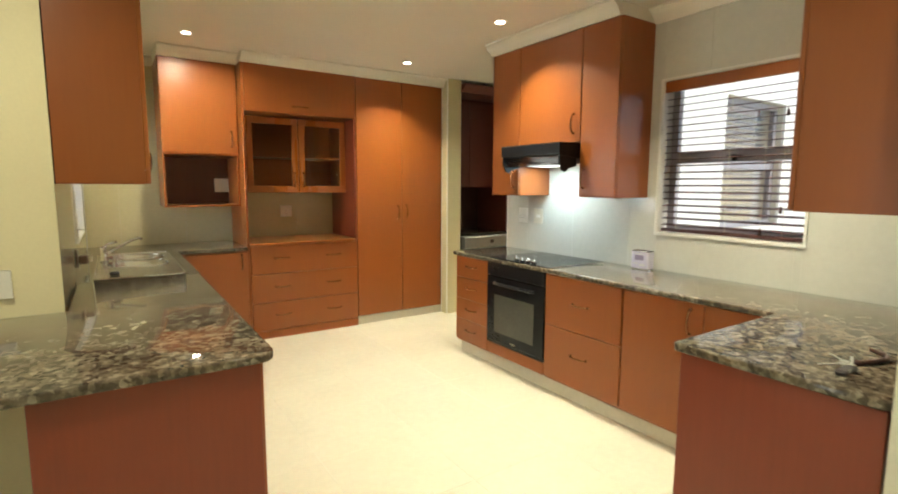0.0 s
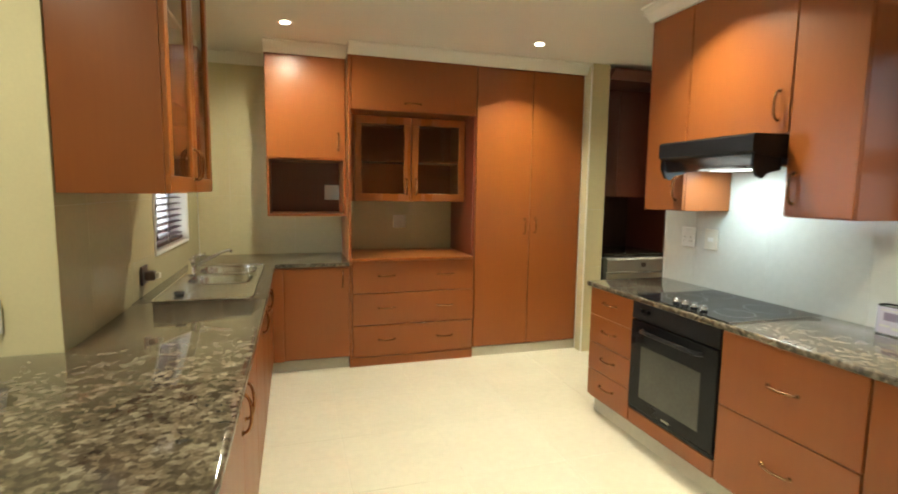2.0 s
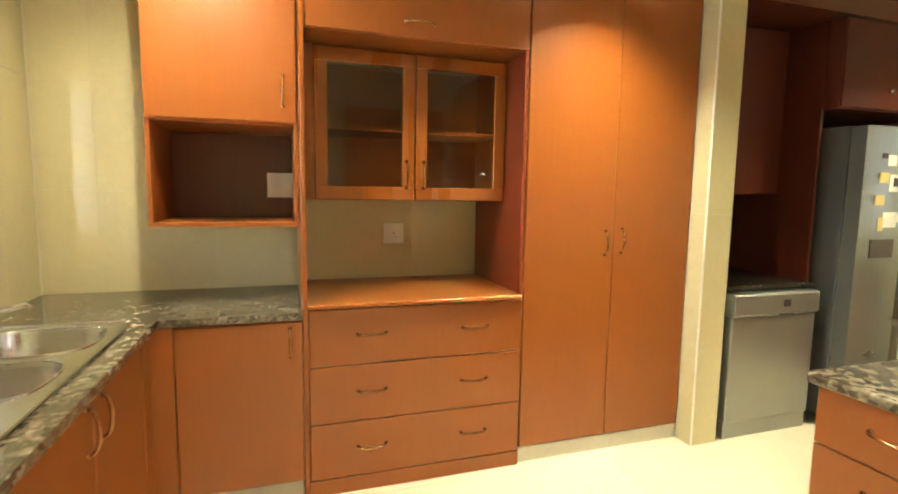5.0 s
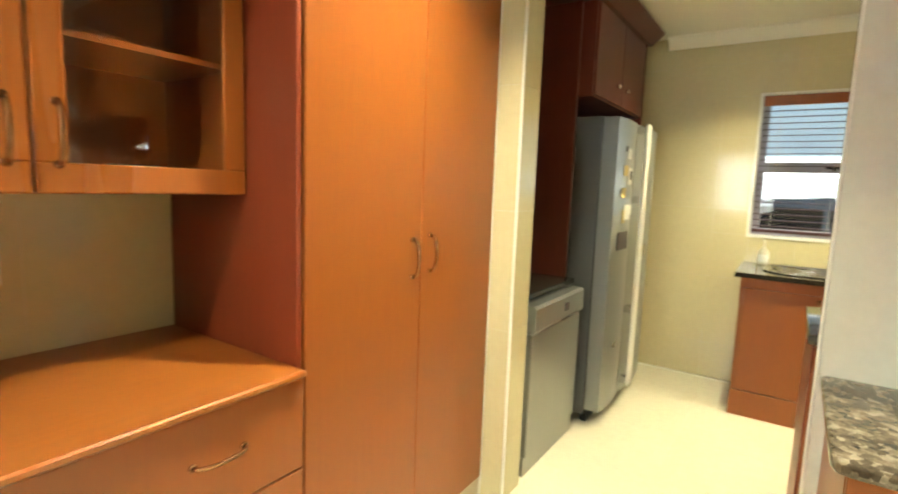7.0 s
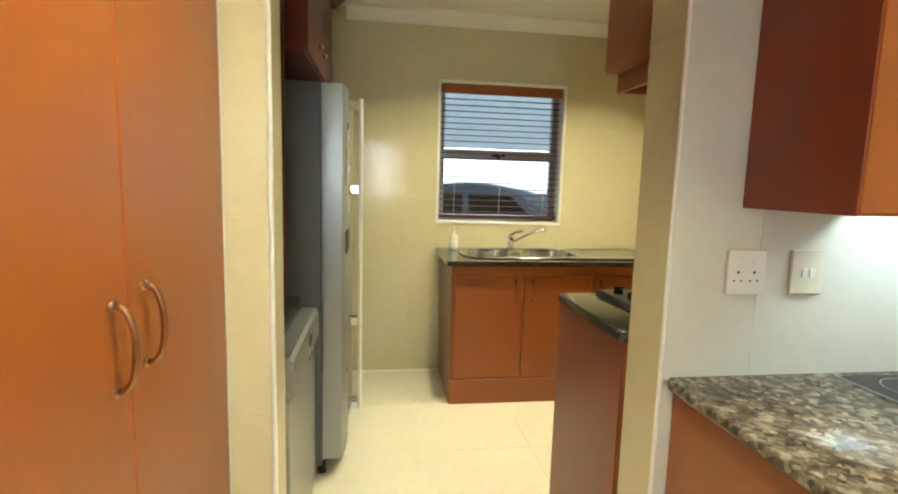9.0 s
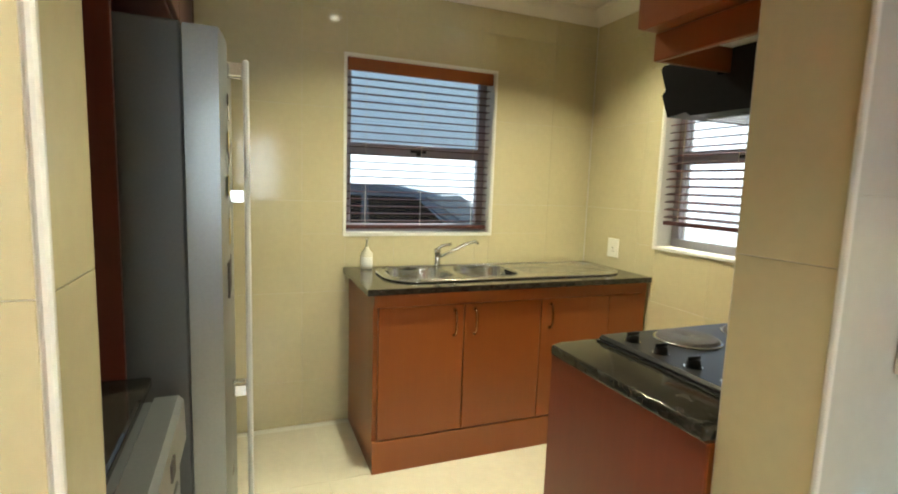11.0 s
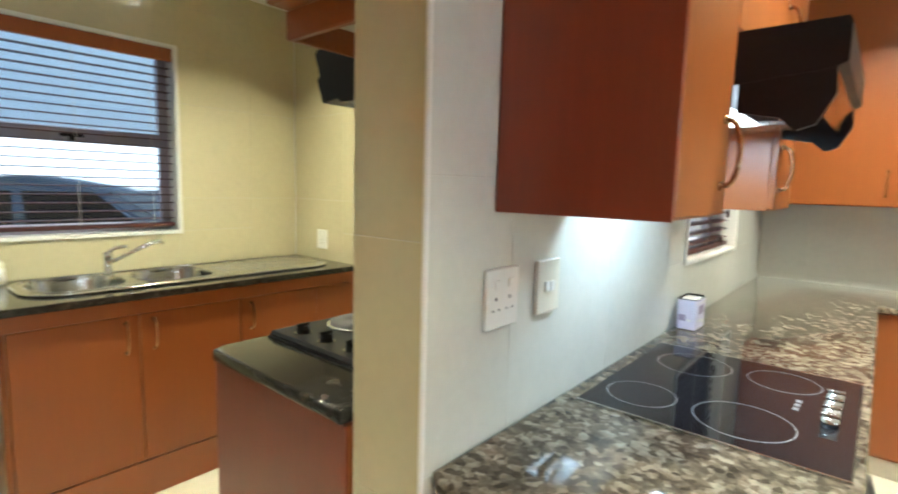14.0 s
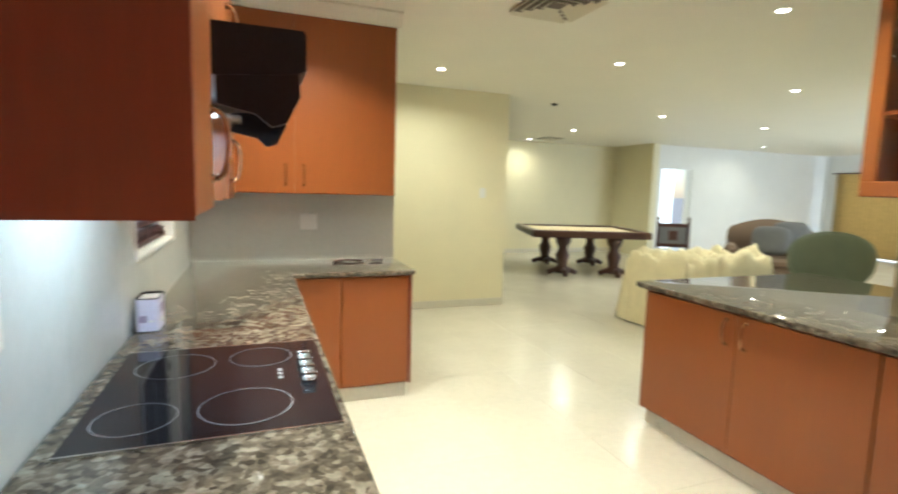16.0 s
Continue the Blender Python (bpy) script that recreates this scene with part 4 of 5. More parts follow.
plate("+y", 3.22, 6.20, 1.06, 0.10, 0.12, "white wall socket above the scullery worktop", sockets=1)
plate("-y", 6.322, 1.945, 1.43, 0.13, 0.13, "white socket on the back of the open shelf", sockets=0, rockers=1)
ob = thing("plug_adapter", (0.86, 4.62, 0.95), "brown plug adapter on the wall above the sink", "plug")
part("plate", bx(0.8345, 0.845, 4.57, 4.68, 0.94, 1.04, bevel=0.003), BRONZEALU, ob)
part("plug", bx(0.845, 0.895, 4.60, 4.66, 0.96, 1.01, bevel=0.008), BRONZEALU, ob)
part("prong", bx(0.895, 0.915, 4.61, 4.65, 0.97, 1.0, bevel=0.004), CREAMPLASTIC, ob)

# ---- small things on the worktop ----


def candle(x0, x1, y0, y1, z, h):
    """A rounded rectangular glass holder with wax, a paper wrap and a thin dark rim."""
    ob = thing("candle_jar", ((x0 + x1) / 2, (y0 + y1) / 2, z), "rectangular glass candle with a white and lilac wrap", "candle")

    def ring(grow, r=0.016):
        pts = []
        for cx, cyy, a0 in ((x1 - r, y1 - r, 0), (x0 + r, y1 - r, 90), (x0 + r, y0 + r, 180), (x1 - r, y0 + r, 270)):
            pts += [(cx + (r + grow) * math.cos(radians(a0 + 22.5 * k)), cyy + (r + grow) * math.sin(radians(a0 + 22.5 * k))) for k in range(5)]
        return pts

    def sleeve(grow, thick, lo, hi):
        bm = bmesh.new()
        loops = [[bm.verts.new((px, py, zz)) for px, py in ring(g)] for g, zz in ((grow, lo), (grow, hi), (grow - thick, hi), (grow - thick, lo))]
        n = len(loops[0])
        for a, b in zip(loops, loops[1:] + loops[:1]):
            for k in range(n):
                bm.faces.new((a[k], a[(k + 1) % n], b[(k + 1) % n], b[k]))
        return bm
    part("jar", sleeve(0.0, 0.003, z + 0.004, z + h), GLASS, ob, "clear glass sides", smooth=True)
    part("base", prism(bmesh.new(), ring(0.0), z + 0.0008, z + 0.004, "z"), GLASS, ob)
    part("wax", prism(bmesh.new(), ring(-0.004), z + 0.005, z + h * 0.95, "z"), WAX, ob)
    part("wrap", sleeve(0.0014, 0.001, z + 0.004, z + h - 0.003), LILAC, ob, "pale lilac paper wrap")
    part("rim", tube(bmesh.new(), [(px, py, z + h) for px, py in ring(0.0) + ring(0.0)[:1]], 0.0018, 6), INK, ob, "thin dark rim", smooth=True)
    for u0, u1, v0, v1, m in ((0.25, 0.75, 0.5, 0.78, MAUVE), (0.18, 0.5, 0.2, 0.3, PAPER), (0.55, 0.85, 0.28, 0.34, PAPER), (0.2, 0.85, 0.84, 0.88, PAPER)):
        part("print_bar", bx(x0 - 0.0022, x0 - 0.0012, y0 + (y1 - y0) * u0, y0 + (y1 - y0) * u1, z + h * v0, z + h * v1), m, ob)
    for u0, u1, v0, v1, m in ((0.5, 0.85, 0.30, 0.5, MAUVE), (0.2, 0.45, 0.3, 0.36, PAPER)):
        part("print_bar", bx(x0 + (x1 - x0) * u0, x0 + (x1 - x0) * u1, y1 + 0.0012, y1 + 0.0022, z + h * v0, z + h * v1), m, ob)


candle(3.998, 4.070, 2.96, 3.095, 0.88, 0.122)
ob = thing("keys", (2.92, 1.47, 0.88), "bunch of keys with a dark fob on the granite", "keys")
for i, (a, l) in enumerate(((0.3, 0.075), (0.9, 0.07), (2.6, 0.08), (3.4, 0.07))):
    x, y = 2.92 + 0.03 * math.cos(a), 1.47 + 0.03 * math.sin(a)
    k = cy((x, y, 0.884 + 0.003 * i), 0.014, 0.003, seg=14)
    prism(k, [(x + 0.012 * math.cos(a) - 0.004 * math.sin(a), y + 0.012 * math.sin(a) + 0.004 * math.cos(a)), (x + 0.012 * math.cos(a) + 0.004 * math.sin(a), y + 0.012 * math.sin(a) - 0.004 * math.cos(a)),
              (x + l * math.cos(a) + 0.004 * math.sin(a), y + l * math.sin(a) - 0.004 * math.cos(a)), (x + l * math.cos(a) - 0.004 * math.sin(a), y + l * math.sin(a) + 0.004 * math.cos(a))], 0.8825 + 0.003 * i, 0.8855 + 0.003 * i, "z")
    part("key", k, CHROME, ob)
part("fob", bx(2.80, 2.89, 1.44, 1.475, 0.881, 0.896, bevel=0.006), INK, ob)
part("strap", tube(bmesh.new(), [(2.95, 1.47, 0.887), (3.0, 1.44, 0.889), (3.06, 1.42, 0.889), (3.12, 1.44, 0.887), (3.16, 1.49, 0.886)], 0.008), DARKWOOD, ob, smooth=True)

# ---- scullery ----
SC = "cherry wood scullery cabinet"
cab = cabinet("sink_cabinet", SC + " below the steel sink", 5.89, 6.50, 3.24, 4.865, 0.0, 0.72, group="scullery cabinets")
part("kick_board", bx(5.868, 5.889, 3.24, 4.867, 0.0, 0.165, bevel=0.002), CHERRY, cab)
part("top_rail", bx(5.868, 5.889, 3.24, 4.867, 0.835, 0.897, bevel=0.002), CHERRY, cab)
part("side_panel", bx(5.889, 6.50, 4.845, 4.867, 0.72, 0.897), CHERRY, cab)
for u0, u1, h in ((4.40, 4.845, 4.455), (3.95, 4.40, 4.345), (3.50, 3.95, 3.895)):
    front("door", cab, "-x", 5.888, u0, u1, 0.17, 0.835, [(h, 0.74, True)])
part("door", fb("-x", 5.888, 3.24, 3.50, 0, 0.018, 0.17, 0.835, bevel=0.003), CHERRY, cab)
bm = bmesh.new()
for a, b, c, d in split(5.848, 6.503, 3.226, 4.902, [(6.03, 6.38, 3.97, 4.71)]):
    box(bm, a, b, c, d, 0.90, 0.93)
bmesh.ops.remove_doubles(bm, verts=bm.verts, dist=1e-5)
single("worktop", bm, GRANITE_DARK, "dark brown polished worktop with a steel sink", "worktop")
sink(4.03, 6.19, 0.931, 1.46, 0.47, [(3.96, 4.31), (4.36, 4.72)], "long stainless steel sink with two bowls and drainer", 0.17, 0.72)
tap(6.40, 4.36, 0.937, -0.25, -0.95)
ob = thing("soap_bottle", (6.43, 4.78, 0.93), "soap pump bottle with a white label", "bottle")
part("bottle", lathe(bmesh.new(), (6.43, 4.78, 0.931), [(0.03, 0), (0.033, 0.005), (0.033, 0.09), (0.012, 0.115), (0.012, 0.125)], 18), CREAMPLASTIC, ob, smooth=True)
part("label_band", lathe(bmesh.new(), (6.43, 4.78, 0.945), [(0.0335, 0), (0.034, 0.001), (0.034, 0.055), (0.0335, 0.056)], 18), PAPER, ob, smooth=True)
part("pump", tube(bmesh.new(), [(6.43, 4.78, 1.055), (6.43, 4.78, 1.10), (6.40, 4.79, 1.103)], 0.006), CREAMPLASTIC, ob, smooth=True)
cab = cabinet("hob_cabinet", SC + " below the electric plates", 4.30, 4.865, 3.24, 4.525, 0.0, 0.905, group="scullery cabinets")
# thin sheet with the end's shade in its colour
part("end_panel", bx(4.30, 4.884, 4.5252, 4.532, 0.0, 0.905), CHERRY_SHADE, cab, "end panel, redder and darker for its shade")
front("door", cab, "+x", 4.866, 3.26, 3.88, 0.12, 0.90)
front("door", cab, "+x", 4.866, 3.88, 4.52, 0.12, 0.90)
slab("worktop", [(4.296, 3.226), (4.89, 3.226), (4.89, 4.50), (4.87, 4.548), (4.296, 4.548)], 0.912, 0.945, "dark worktop below the scullery hob", material=GRANITE_DARK)


def plate_hob():
    ob = thing("plate_hob", (4.6, 4.05, 0.945), "black enamel hob with solid plates and side knobs", "hob")
    x0, x1, y0, y1, z = 4.335, 4.86, 3.72, 4.38, 0.946
    part("tray", bx(x0, x1, y0, y1, z, z + 0.022, bevel=0.008), BLACK, ob)
    part("rim", bx(x0 - 0.004, x1 + 0.004, y0 - 0.004, y1 + 0.004, z, z + 0.005, bevel=0.002), BLACK, ob)
    for i in range(4):
        x = 4.42 + 0.115 * i
        k = cy((x, 4.325, z + 0.032), 0.021, 0.022, seg=20, r2=0.017)
        box(k, x - 0.004, x + 0.004, 4.305, 4.345, z + 0.042, z + 0.052, bevel=0.001)
        part("knob", k, BLACK, ob, smooth=True)
        part("knob_ring", cy((x, 4.325, z + 0.0225), 0.024, 0.003), CHROME, ob)
    for x, y, r in ((4.47, 4.14, 0.075), (4.73, 4.14, 0.09), (4.47, 3.87, 0.09), (4.73, 3.87, 0.075)):
        pl = part("cooking_plate", lathe(bmesh.new(), (x, y, z + 0.02), [(r + 0.008, 0.002), (r + 0.008, 0.006), (r, 0.008), (r, 0.013), (r - 0.006, 0.016), (0.02, 0.016), (0.018, 0.013)], 32), INK, ob, smooth=True)
        part("plate_ring", lathe(bmesh.new(), (x, y, z + 0.021), [(r + 0.009, 0), (r + 0.012, 0.004), (r + 0.009, 0.006)], 32), STEEL, pl, smooth=True)


plate_hob()
cab = cabinet("wall_cabinet", SC + " above the second cooker hood", 4.30, 4.63, 3.24, 4.50, 1.822, 2.48, group="scullery cabinets")
front("door", cab, "+x", 4.63, 3.26, 3.87, 1.827, 2.47)
front("door", cab, "+x", 4.63, 3.87, 4.50, 1.827, 2.47)
part("light_board", bx(4.30, 4.63, 4.437, 4.456, 1.752, 1.821, bevel=0.003), CHERRY, cab)
part("light_board", bx(4.612, 4.63, 3.24, 4.436, 1.752, 1.821, bevel=0.003), CHERRY, cab)
part("bottom_panel", bx(4.305, 4.61, 3.25, 4.435, 1.813, 1.8215), PLASTIC, cab, "cream underside")
part("top_moulding", bx(4.30, 4.70, 3.24, 4.54, 2.48, 2.53, bevel=0.008), CHERRY, cab)
ob = thing("cooker_hood", (4.5, 3.95, 1.645), "black scullery cooker hood in front of the window", "cooker hood")
part("body", prism(bmesh.new(), [(4.30, 1.81), (4.60, 1.81), (4.60, 1.748), (4.64, 1.748), (4.64, 1.815), (4.84, 1.81), (4.85, 1.80), (4.825, 1.735), (4.838, 1.72), (4.81, 1.652), (4.74, 1.66), (4.72, 1.648), (4.30, 1.645)], 3.62, 4.22, "y"), BLACK, ob)
part("filter", bx(4.33, 4.70, 3.66, 4.18, 1.636, 1.6445), STEEL, ob, "metal grease filter")

# dishwasher, its worktop and the tall panel beside the fridge
ob = thing("dishwasher", (4.68, 5.9, 0), "silver freestanding dishwasher with a pale control panel", "dishwasher")
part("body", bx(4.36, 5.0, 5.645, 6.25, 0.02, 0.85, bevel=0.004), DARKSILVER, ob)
door = part("door", bx(4.357, 5.003, 5.592, 5.645, 0.10, 0.72, bevel=0.006), SILVER, ob, "brushed silver door")
part("control_panel", prism(bmesh.new(), [(5.588, 0.725), (5.575, 0.74), (5.578, 0.845), (5.59, 0.858), (5.645, 0.858), (5.645, 0.725)], 4.357, 5.003, "x"), SILVER, ob, "pale silver control panel")
part("display", bx(4.72, 4.77, 5.572, 5.577, 0.775, 0.815), INK, ob, "dark display")
part("grip", bx(4.70, 4.80, 5.572, 5.59, 0.727, 0.735), DARKSILVER, ob)
part("kick_plate", bx(4.36, 5.0, 5.606, 5.64, 0.0, 0.098), SILVER, ob)
single("worktop", bx(4.307, 5.068, 5.66, 6.34, 0.862, 0.892, bevel=0.005), GRANITE_DARK, "dark worktop above the dishwasher", "worktop")
cab = cabinet("wall_cabinet", "dark red scullery cabinet above the dishwasher", 4.307, 5.066, 5.98, 6.34, 1.42, 2.46, group="scullery cabinets", material=DARKREDWOOD)
front("door", cab, "-y", 5.978, 4.309, 4.68, 1.425, 2.455, material=DARKREDWOOD)
front("door", cab, "-y", 5.978, 4.68, 5.064, 1.425, 2.455, material=DARKREDWOOD)
cab = cabinet("wall_cabinet", "dark red scullery cabinet with two small doors above the fridge", 5.094, 6.12, 5.64, 6.34, 1.94, 2.46, group="scullery cabinets", material=DARKREDWOOD)
front("door", cab, "-y", 5.64, 5.096, 5.60, 1.945, 2.455, material=DARKREDWOOD)
front("door", cab, "-y", 5.64, 5.60, 6.118, 1.945, 2.455, material=DARKREDWOOD)
for u in (5.50, 5.70):
    part("knob", cy((u, 5.612, 2.06), 0.012, 0.02, "y", 12), CHROME, cab, smooth=True)
part("side_panel", bx(5.07, 5.092, 5.72, 6.34, 0.0, 2.46, bevel=0.002), DARKREDWOOD, cab)
part("side_panel", bx(6.12, 6.14, 5.62, 6.34, 0.0, 2.46), DARKREDWOOD, cab)
part("top_moulding", prism(bmesh.new(), [(5.60, 2.46), (5.52, 2.53), (5.52, 2.545), (6.34, 2.545), (6.34, 2.46)], 4.307, 6.19, "x"), DARKREDWOOD, cab, "stepped wooden cornice")
# dark sheet across the back between worktop and wall cabinet
single("back_sheet", bx(4.307, 5.068, 6.30, 6.345, 0.893, 1.42), DARKWOOD, "dark panel behind the dishwasher worktop", "panel")


def fridge():
    ob = thing("fridge_freezer", (5.58, 5.9, 0), "silver side-by-side fridge freezer with notes and magnets", "fridge")
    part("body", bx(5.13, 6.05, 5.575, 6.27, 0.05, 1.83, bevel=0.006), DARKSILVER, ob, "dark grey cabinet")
    part("grille", bx(5.14, 6.04, 5.56, 5.60, 0.01, 0.075), BLACK, ob)
    for x in (5.17, 6.01):
        part("foot", cy((x, 5.58, 0.012), 0.02, 0.024), BLACK, ob)
    for u0, u1 in ((5.132, 5.515), (5.521, 6.048)):
        out = [(u0, 5.572)] + [(u0 + (u1 - u0) * k / 8, 5.485 - 0.016 * math.sin(math.pi * k / 8)) for k in range(9)] + [(u1, 5.572)]
        bm = prism(bmesh.new(), out, 0.085, 1.825, "z")
        part("door", bm, SILVER, ob, "bowed silver door")
    for x in (5.493, 5.545):
        h = bx(x - 0.012, x + 0.012, 5.405, 5.425, 0.16, 1.82, bevel=0.006)
        hb = part("handle", h, PLASTIC, ob, "long pale bar handle")
        for z in (0.19, 0.66, 1.36, 1.785):
            part("bracket", bx(x - 0.010, x + 0.010, 5.425, 5.476, z - 0.022, z + 0.022, bevel=0.004), CHROME, hb)
    part("dispenser", bx(5.22, 5.42, 5.468, 5.476, 1.06, 1.17, bevel=0.002), INK, ob, "dark water dispenser recess")
    for x0, x1, z0, z1, m in ((5.33, 5.40, 1.45, 1.55, PAPER), (5.22, 5.30, 1.37, 1.43, LEMON), (5.30, 5.37, 1.60, 1.66, PAPER), (5.24, 5.32, 1.50, 1.56, LEMON), (5.30, 5.42, 1.24, 1.33, PAPER),
                              (5.26, 5.31, 1.22, 1.30, LEMON), (5.36, 5.40, 1.48, 1.53, INK), (5.41, 5.45, 1.27, 1.32, PAPER), (5.25, 5.29, 1.64, 1.67, INK)):
        part("note", bx(x0, x1, 5.4665 if m is not INK else 5.4655, 5.4685, z0, z1), m, ob)


fridge()

# ---- living room ----


def games_table():
    ob = thing("games_table", (0, 0, 0), "dark wooden games table with a pale felt top", "table")
    hx, hy = 1.02, 0.88
    part("bed", bx(-hx + 0.1, hx - 0.1, -hy + 0.1, hy - 0.1, 0.68, 0.755), FELT, ob, "pale felt")
    for x0, x1, y0, y1 in ((-hx, hx, -hy, -hy + 0.12), (-hx, hx, hy - 0.12, hy), (-hx, -hx + 0.12, -hy + 0.12, hy - 0.12), (hx - 0.12, hx, -hy + 0.12, hy - 0.12)):
        part("rail", bx(x0, x1, y0, y1, 0.665, 0.785, bevel=0.02), DARKWOOD, ob)
    for x in (-0.45, 0.45):
        for y in (-0.68, 0.68):
            part("pedestal", lathe(bmesh.new(), (x, y, 0.05), [(0.12, 0), (0.13, 0.07), (0.085, 0.12), (0.10, 0.20), (0.125, 0.30), (0.085, 0.38), (0.075, 0.44), (0.12, 0.52), (0.14, 0.61)], 20), DARKWOOD, ob, smooth=True)
            for k in range(4):
                a = k * math.pi / 2
                c, d = math.cos(a), math.sin(a)
                part("foot", tube(bmesh.new(), [(x + 0.06 * c, y + 0.06 * d, 0.12), (x + 0.16 * c, y + 0.16 * d, 0.085), (x + 0.25 * c, y + 0.25 * d, 0.046)], 0.044), DARKWOOD, ob, smooth=True)
    ob.matrix_basis = pose(-1.90, -2.86, 0, 0, 0, -18.5)


games_table()


def draped_table():
    """A low table under a rumpled sheet that hangs to the floor."""
    ob = thing("sheet_covered_table", (-0.86, 0.89, 0), "table buried under rumpled cream sheets", "table")
    bm = bmesh.new()
    nu, nv = 56, 40
    grid = []
    for i in range(nu + 1):
        row = []
        for j in range(nv + 1):
            u, v = i / nu * 2 - 1, j / nv * 2 - 1
            ax, ay = max(0, abs(u) - 0.72) / 0.28, max(0, abs(v) - 0.72) / 0.28
            drop = max(ax, ay)
            px, py = math.copysign(min(abs(u), 0.72) / 0.72, u), math.copysign(min(abs(v), 0.72) / 0.72, v)
            n = noise.noise(Vector((u * 3, v * 3, 1.7)))
            fold = 0.035 * math.sin(14 * (u + v) + 6 * n) * drop
            z = 0.70 * (1 - drop) + 0.015 + (1 - drop) * (0.13 * abs(noise.noise(Vector((u * 5, v * 4, 5)))) + 0.05 * n + 0.07 * abs(noise.noise(Vector((u * 9, v * 8, 3)))) + 0.03 * noise.noise(Vector((u * 19, v * 17, 8))) + 0.15 * max(0, noise.noise(Vector((u * 1.6 + 3, v * 1.6, 2)))))
            row.append(bm.verts.new((-0.86 + px * (0.58 + 0.05 * drop) + math.copysign(fold if ax else 0, u), 0.89 + py * (0.42 + 0.04 * drop) + math.copysign(fold if ay else 0, v), max(z, 0.004))))
        grid.append(row)
    for i in range(nu):
        for j in range(nv):
            bm.faces.new((grid[i][j], grid[i + 1][j], grid[i + 1][j + 1], grid[i][j + 1]))
    part("sheet", bm, SHEET, ob, smooth=True)
    part("table_top", bx(-1.38, -0.34, 0.52, 1.26, 0.60, 0.64), DARKWOOD, ob)
    for x in (-1.33, -0.39):
        for y in (0.57, 1.21):
            part("leg", bx(x - 0.03, x + 0.03, y - 0.03, y + 0.03, 0, 0.60), DARKWOOD, ob)


draped_table()


def round_chair(x, y, turn):
    """A chair with a wide oval padded back."""
    ob = thing("round_back_chair", (0, 0, 0), "dark chair with an oval green padded back", "chair")
    back = bmesh.new()
    bmesh.ops.create_uvsphere(back, u_segments=32, v_segments=16, radius=1.0, matrix=Matrix.Translation((0, 0.24, 0.88)) @ Matrix.Diagonal((0.34, 0.05, 0.27, 1)))
    for v in back.verts:
        k = (v.co.z - 0.88) / 0.27
        v.co.x *= 1.0 + 0.10 * k - 0.06 * max(0.0, k) ** 2
        v.co.z = 0.86 + 0.26 * math.copysign(abs(k) ** 0.8, k)
    part("backrest", back, GREENCLOTH, ob, "oval green padded back", smooth=True)
    part("back_frame", tube(bmesh.new(), [(0.335 * math.cos(a) * (1.0 + 0.06 * math.sin(a)), 0.262, 0.86 + 0.262 * math.copysign(abs(math.sin(a)) ** 0.8, math.sin(a))) for a in (2 * math.pi * k / 32 for k in range(33))], 0.012), GREENCLOTH, ob, smooth=True)
    part("seat", bx(-0.27, 0.27, -0.28, 0.22, 0.42, 0.52, bevel=0.03), GREENCLOTH, ob)
    part("seat_frame", bx(-0.26, 0.26, -0.27, 0.23, 0.37, 0.42, bevel=0.008), DARKWOOD, ob)
    for sx in (-0.23, 0.23):
        for sy in (-0.24, 0.22):
            part("leg", tube(bmesh.new(), [(sx, sy, 0.38), (sx * 1.03, sy * 1.02, 0.2), (sx * 1.08, sy * 1.08, 0.0)], 0.02), DARKWOOD, ob, smooth=True)
        part("back_post", tube(bmesh.new(), [(sx * 0.6, 0.22, 0.40), (sx * 0.6, 0.25, 0.66)], 0.018), DARKWOOD, ob, smooth=True)
    ob.matrix_basis = pose(x, y, 0, 0, 0, turn)


round_chair(-1.13, 2.18, 138)


def armchair(x, y, turn):
    ob = thing("armchair", (0, 0, 0), "wide brown armchair heaped with grey cushions", "armchair")
    part("base", bx(-0.62, 0.62, -0.42, 0.42, 0.08, 0.34, bevel=0.04), BROWNCLOTH, ob)
    part("seat_cushion", bx(-0.44, 0.44, -0.44, 0.22, 0.34, 0.50, bevel=0.05), BROWNCLOTH, ob)
    hump = [(-0.60, 0.34), (0.60, 0.34), (0.62, 0.80)] + [(0.60 - 0.10 * k, 0.92 + 0.16 * math.sin(math.pi * k / 12)) for k in range(13)] + [(-0.62, 0.80)]
    back = prism(bmesh.new(), hump, 0.20, 0.44, "y")
    bmesh.ops.bevel(back, geom=back.edges[:], offset=0.03, segments=2, affect="EDGES")
    part("backrest", back, BROWNCLOTH, ob, smooth=True)
    for s in (-1, 1):
        part("armrest", bx(min(s * 0.44, s * 0.64), max(s * 0.44, s * 0.64), -0.44, 0.40, 0.30, 0.66, bevel=0.07), BROWNCLOTH, ob)
        part("foot", bx(s * 0.55 - 0.03, s * 0.55 + 0.03, -0.38, -0.32, 0.0, 0.08), DARKWOOD, ob)
    ob.matrix_basis = pose(x, y, 0, 0, 0, turn)


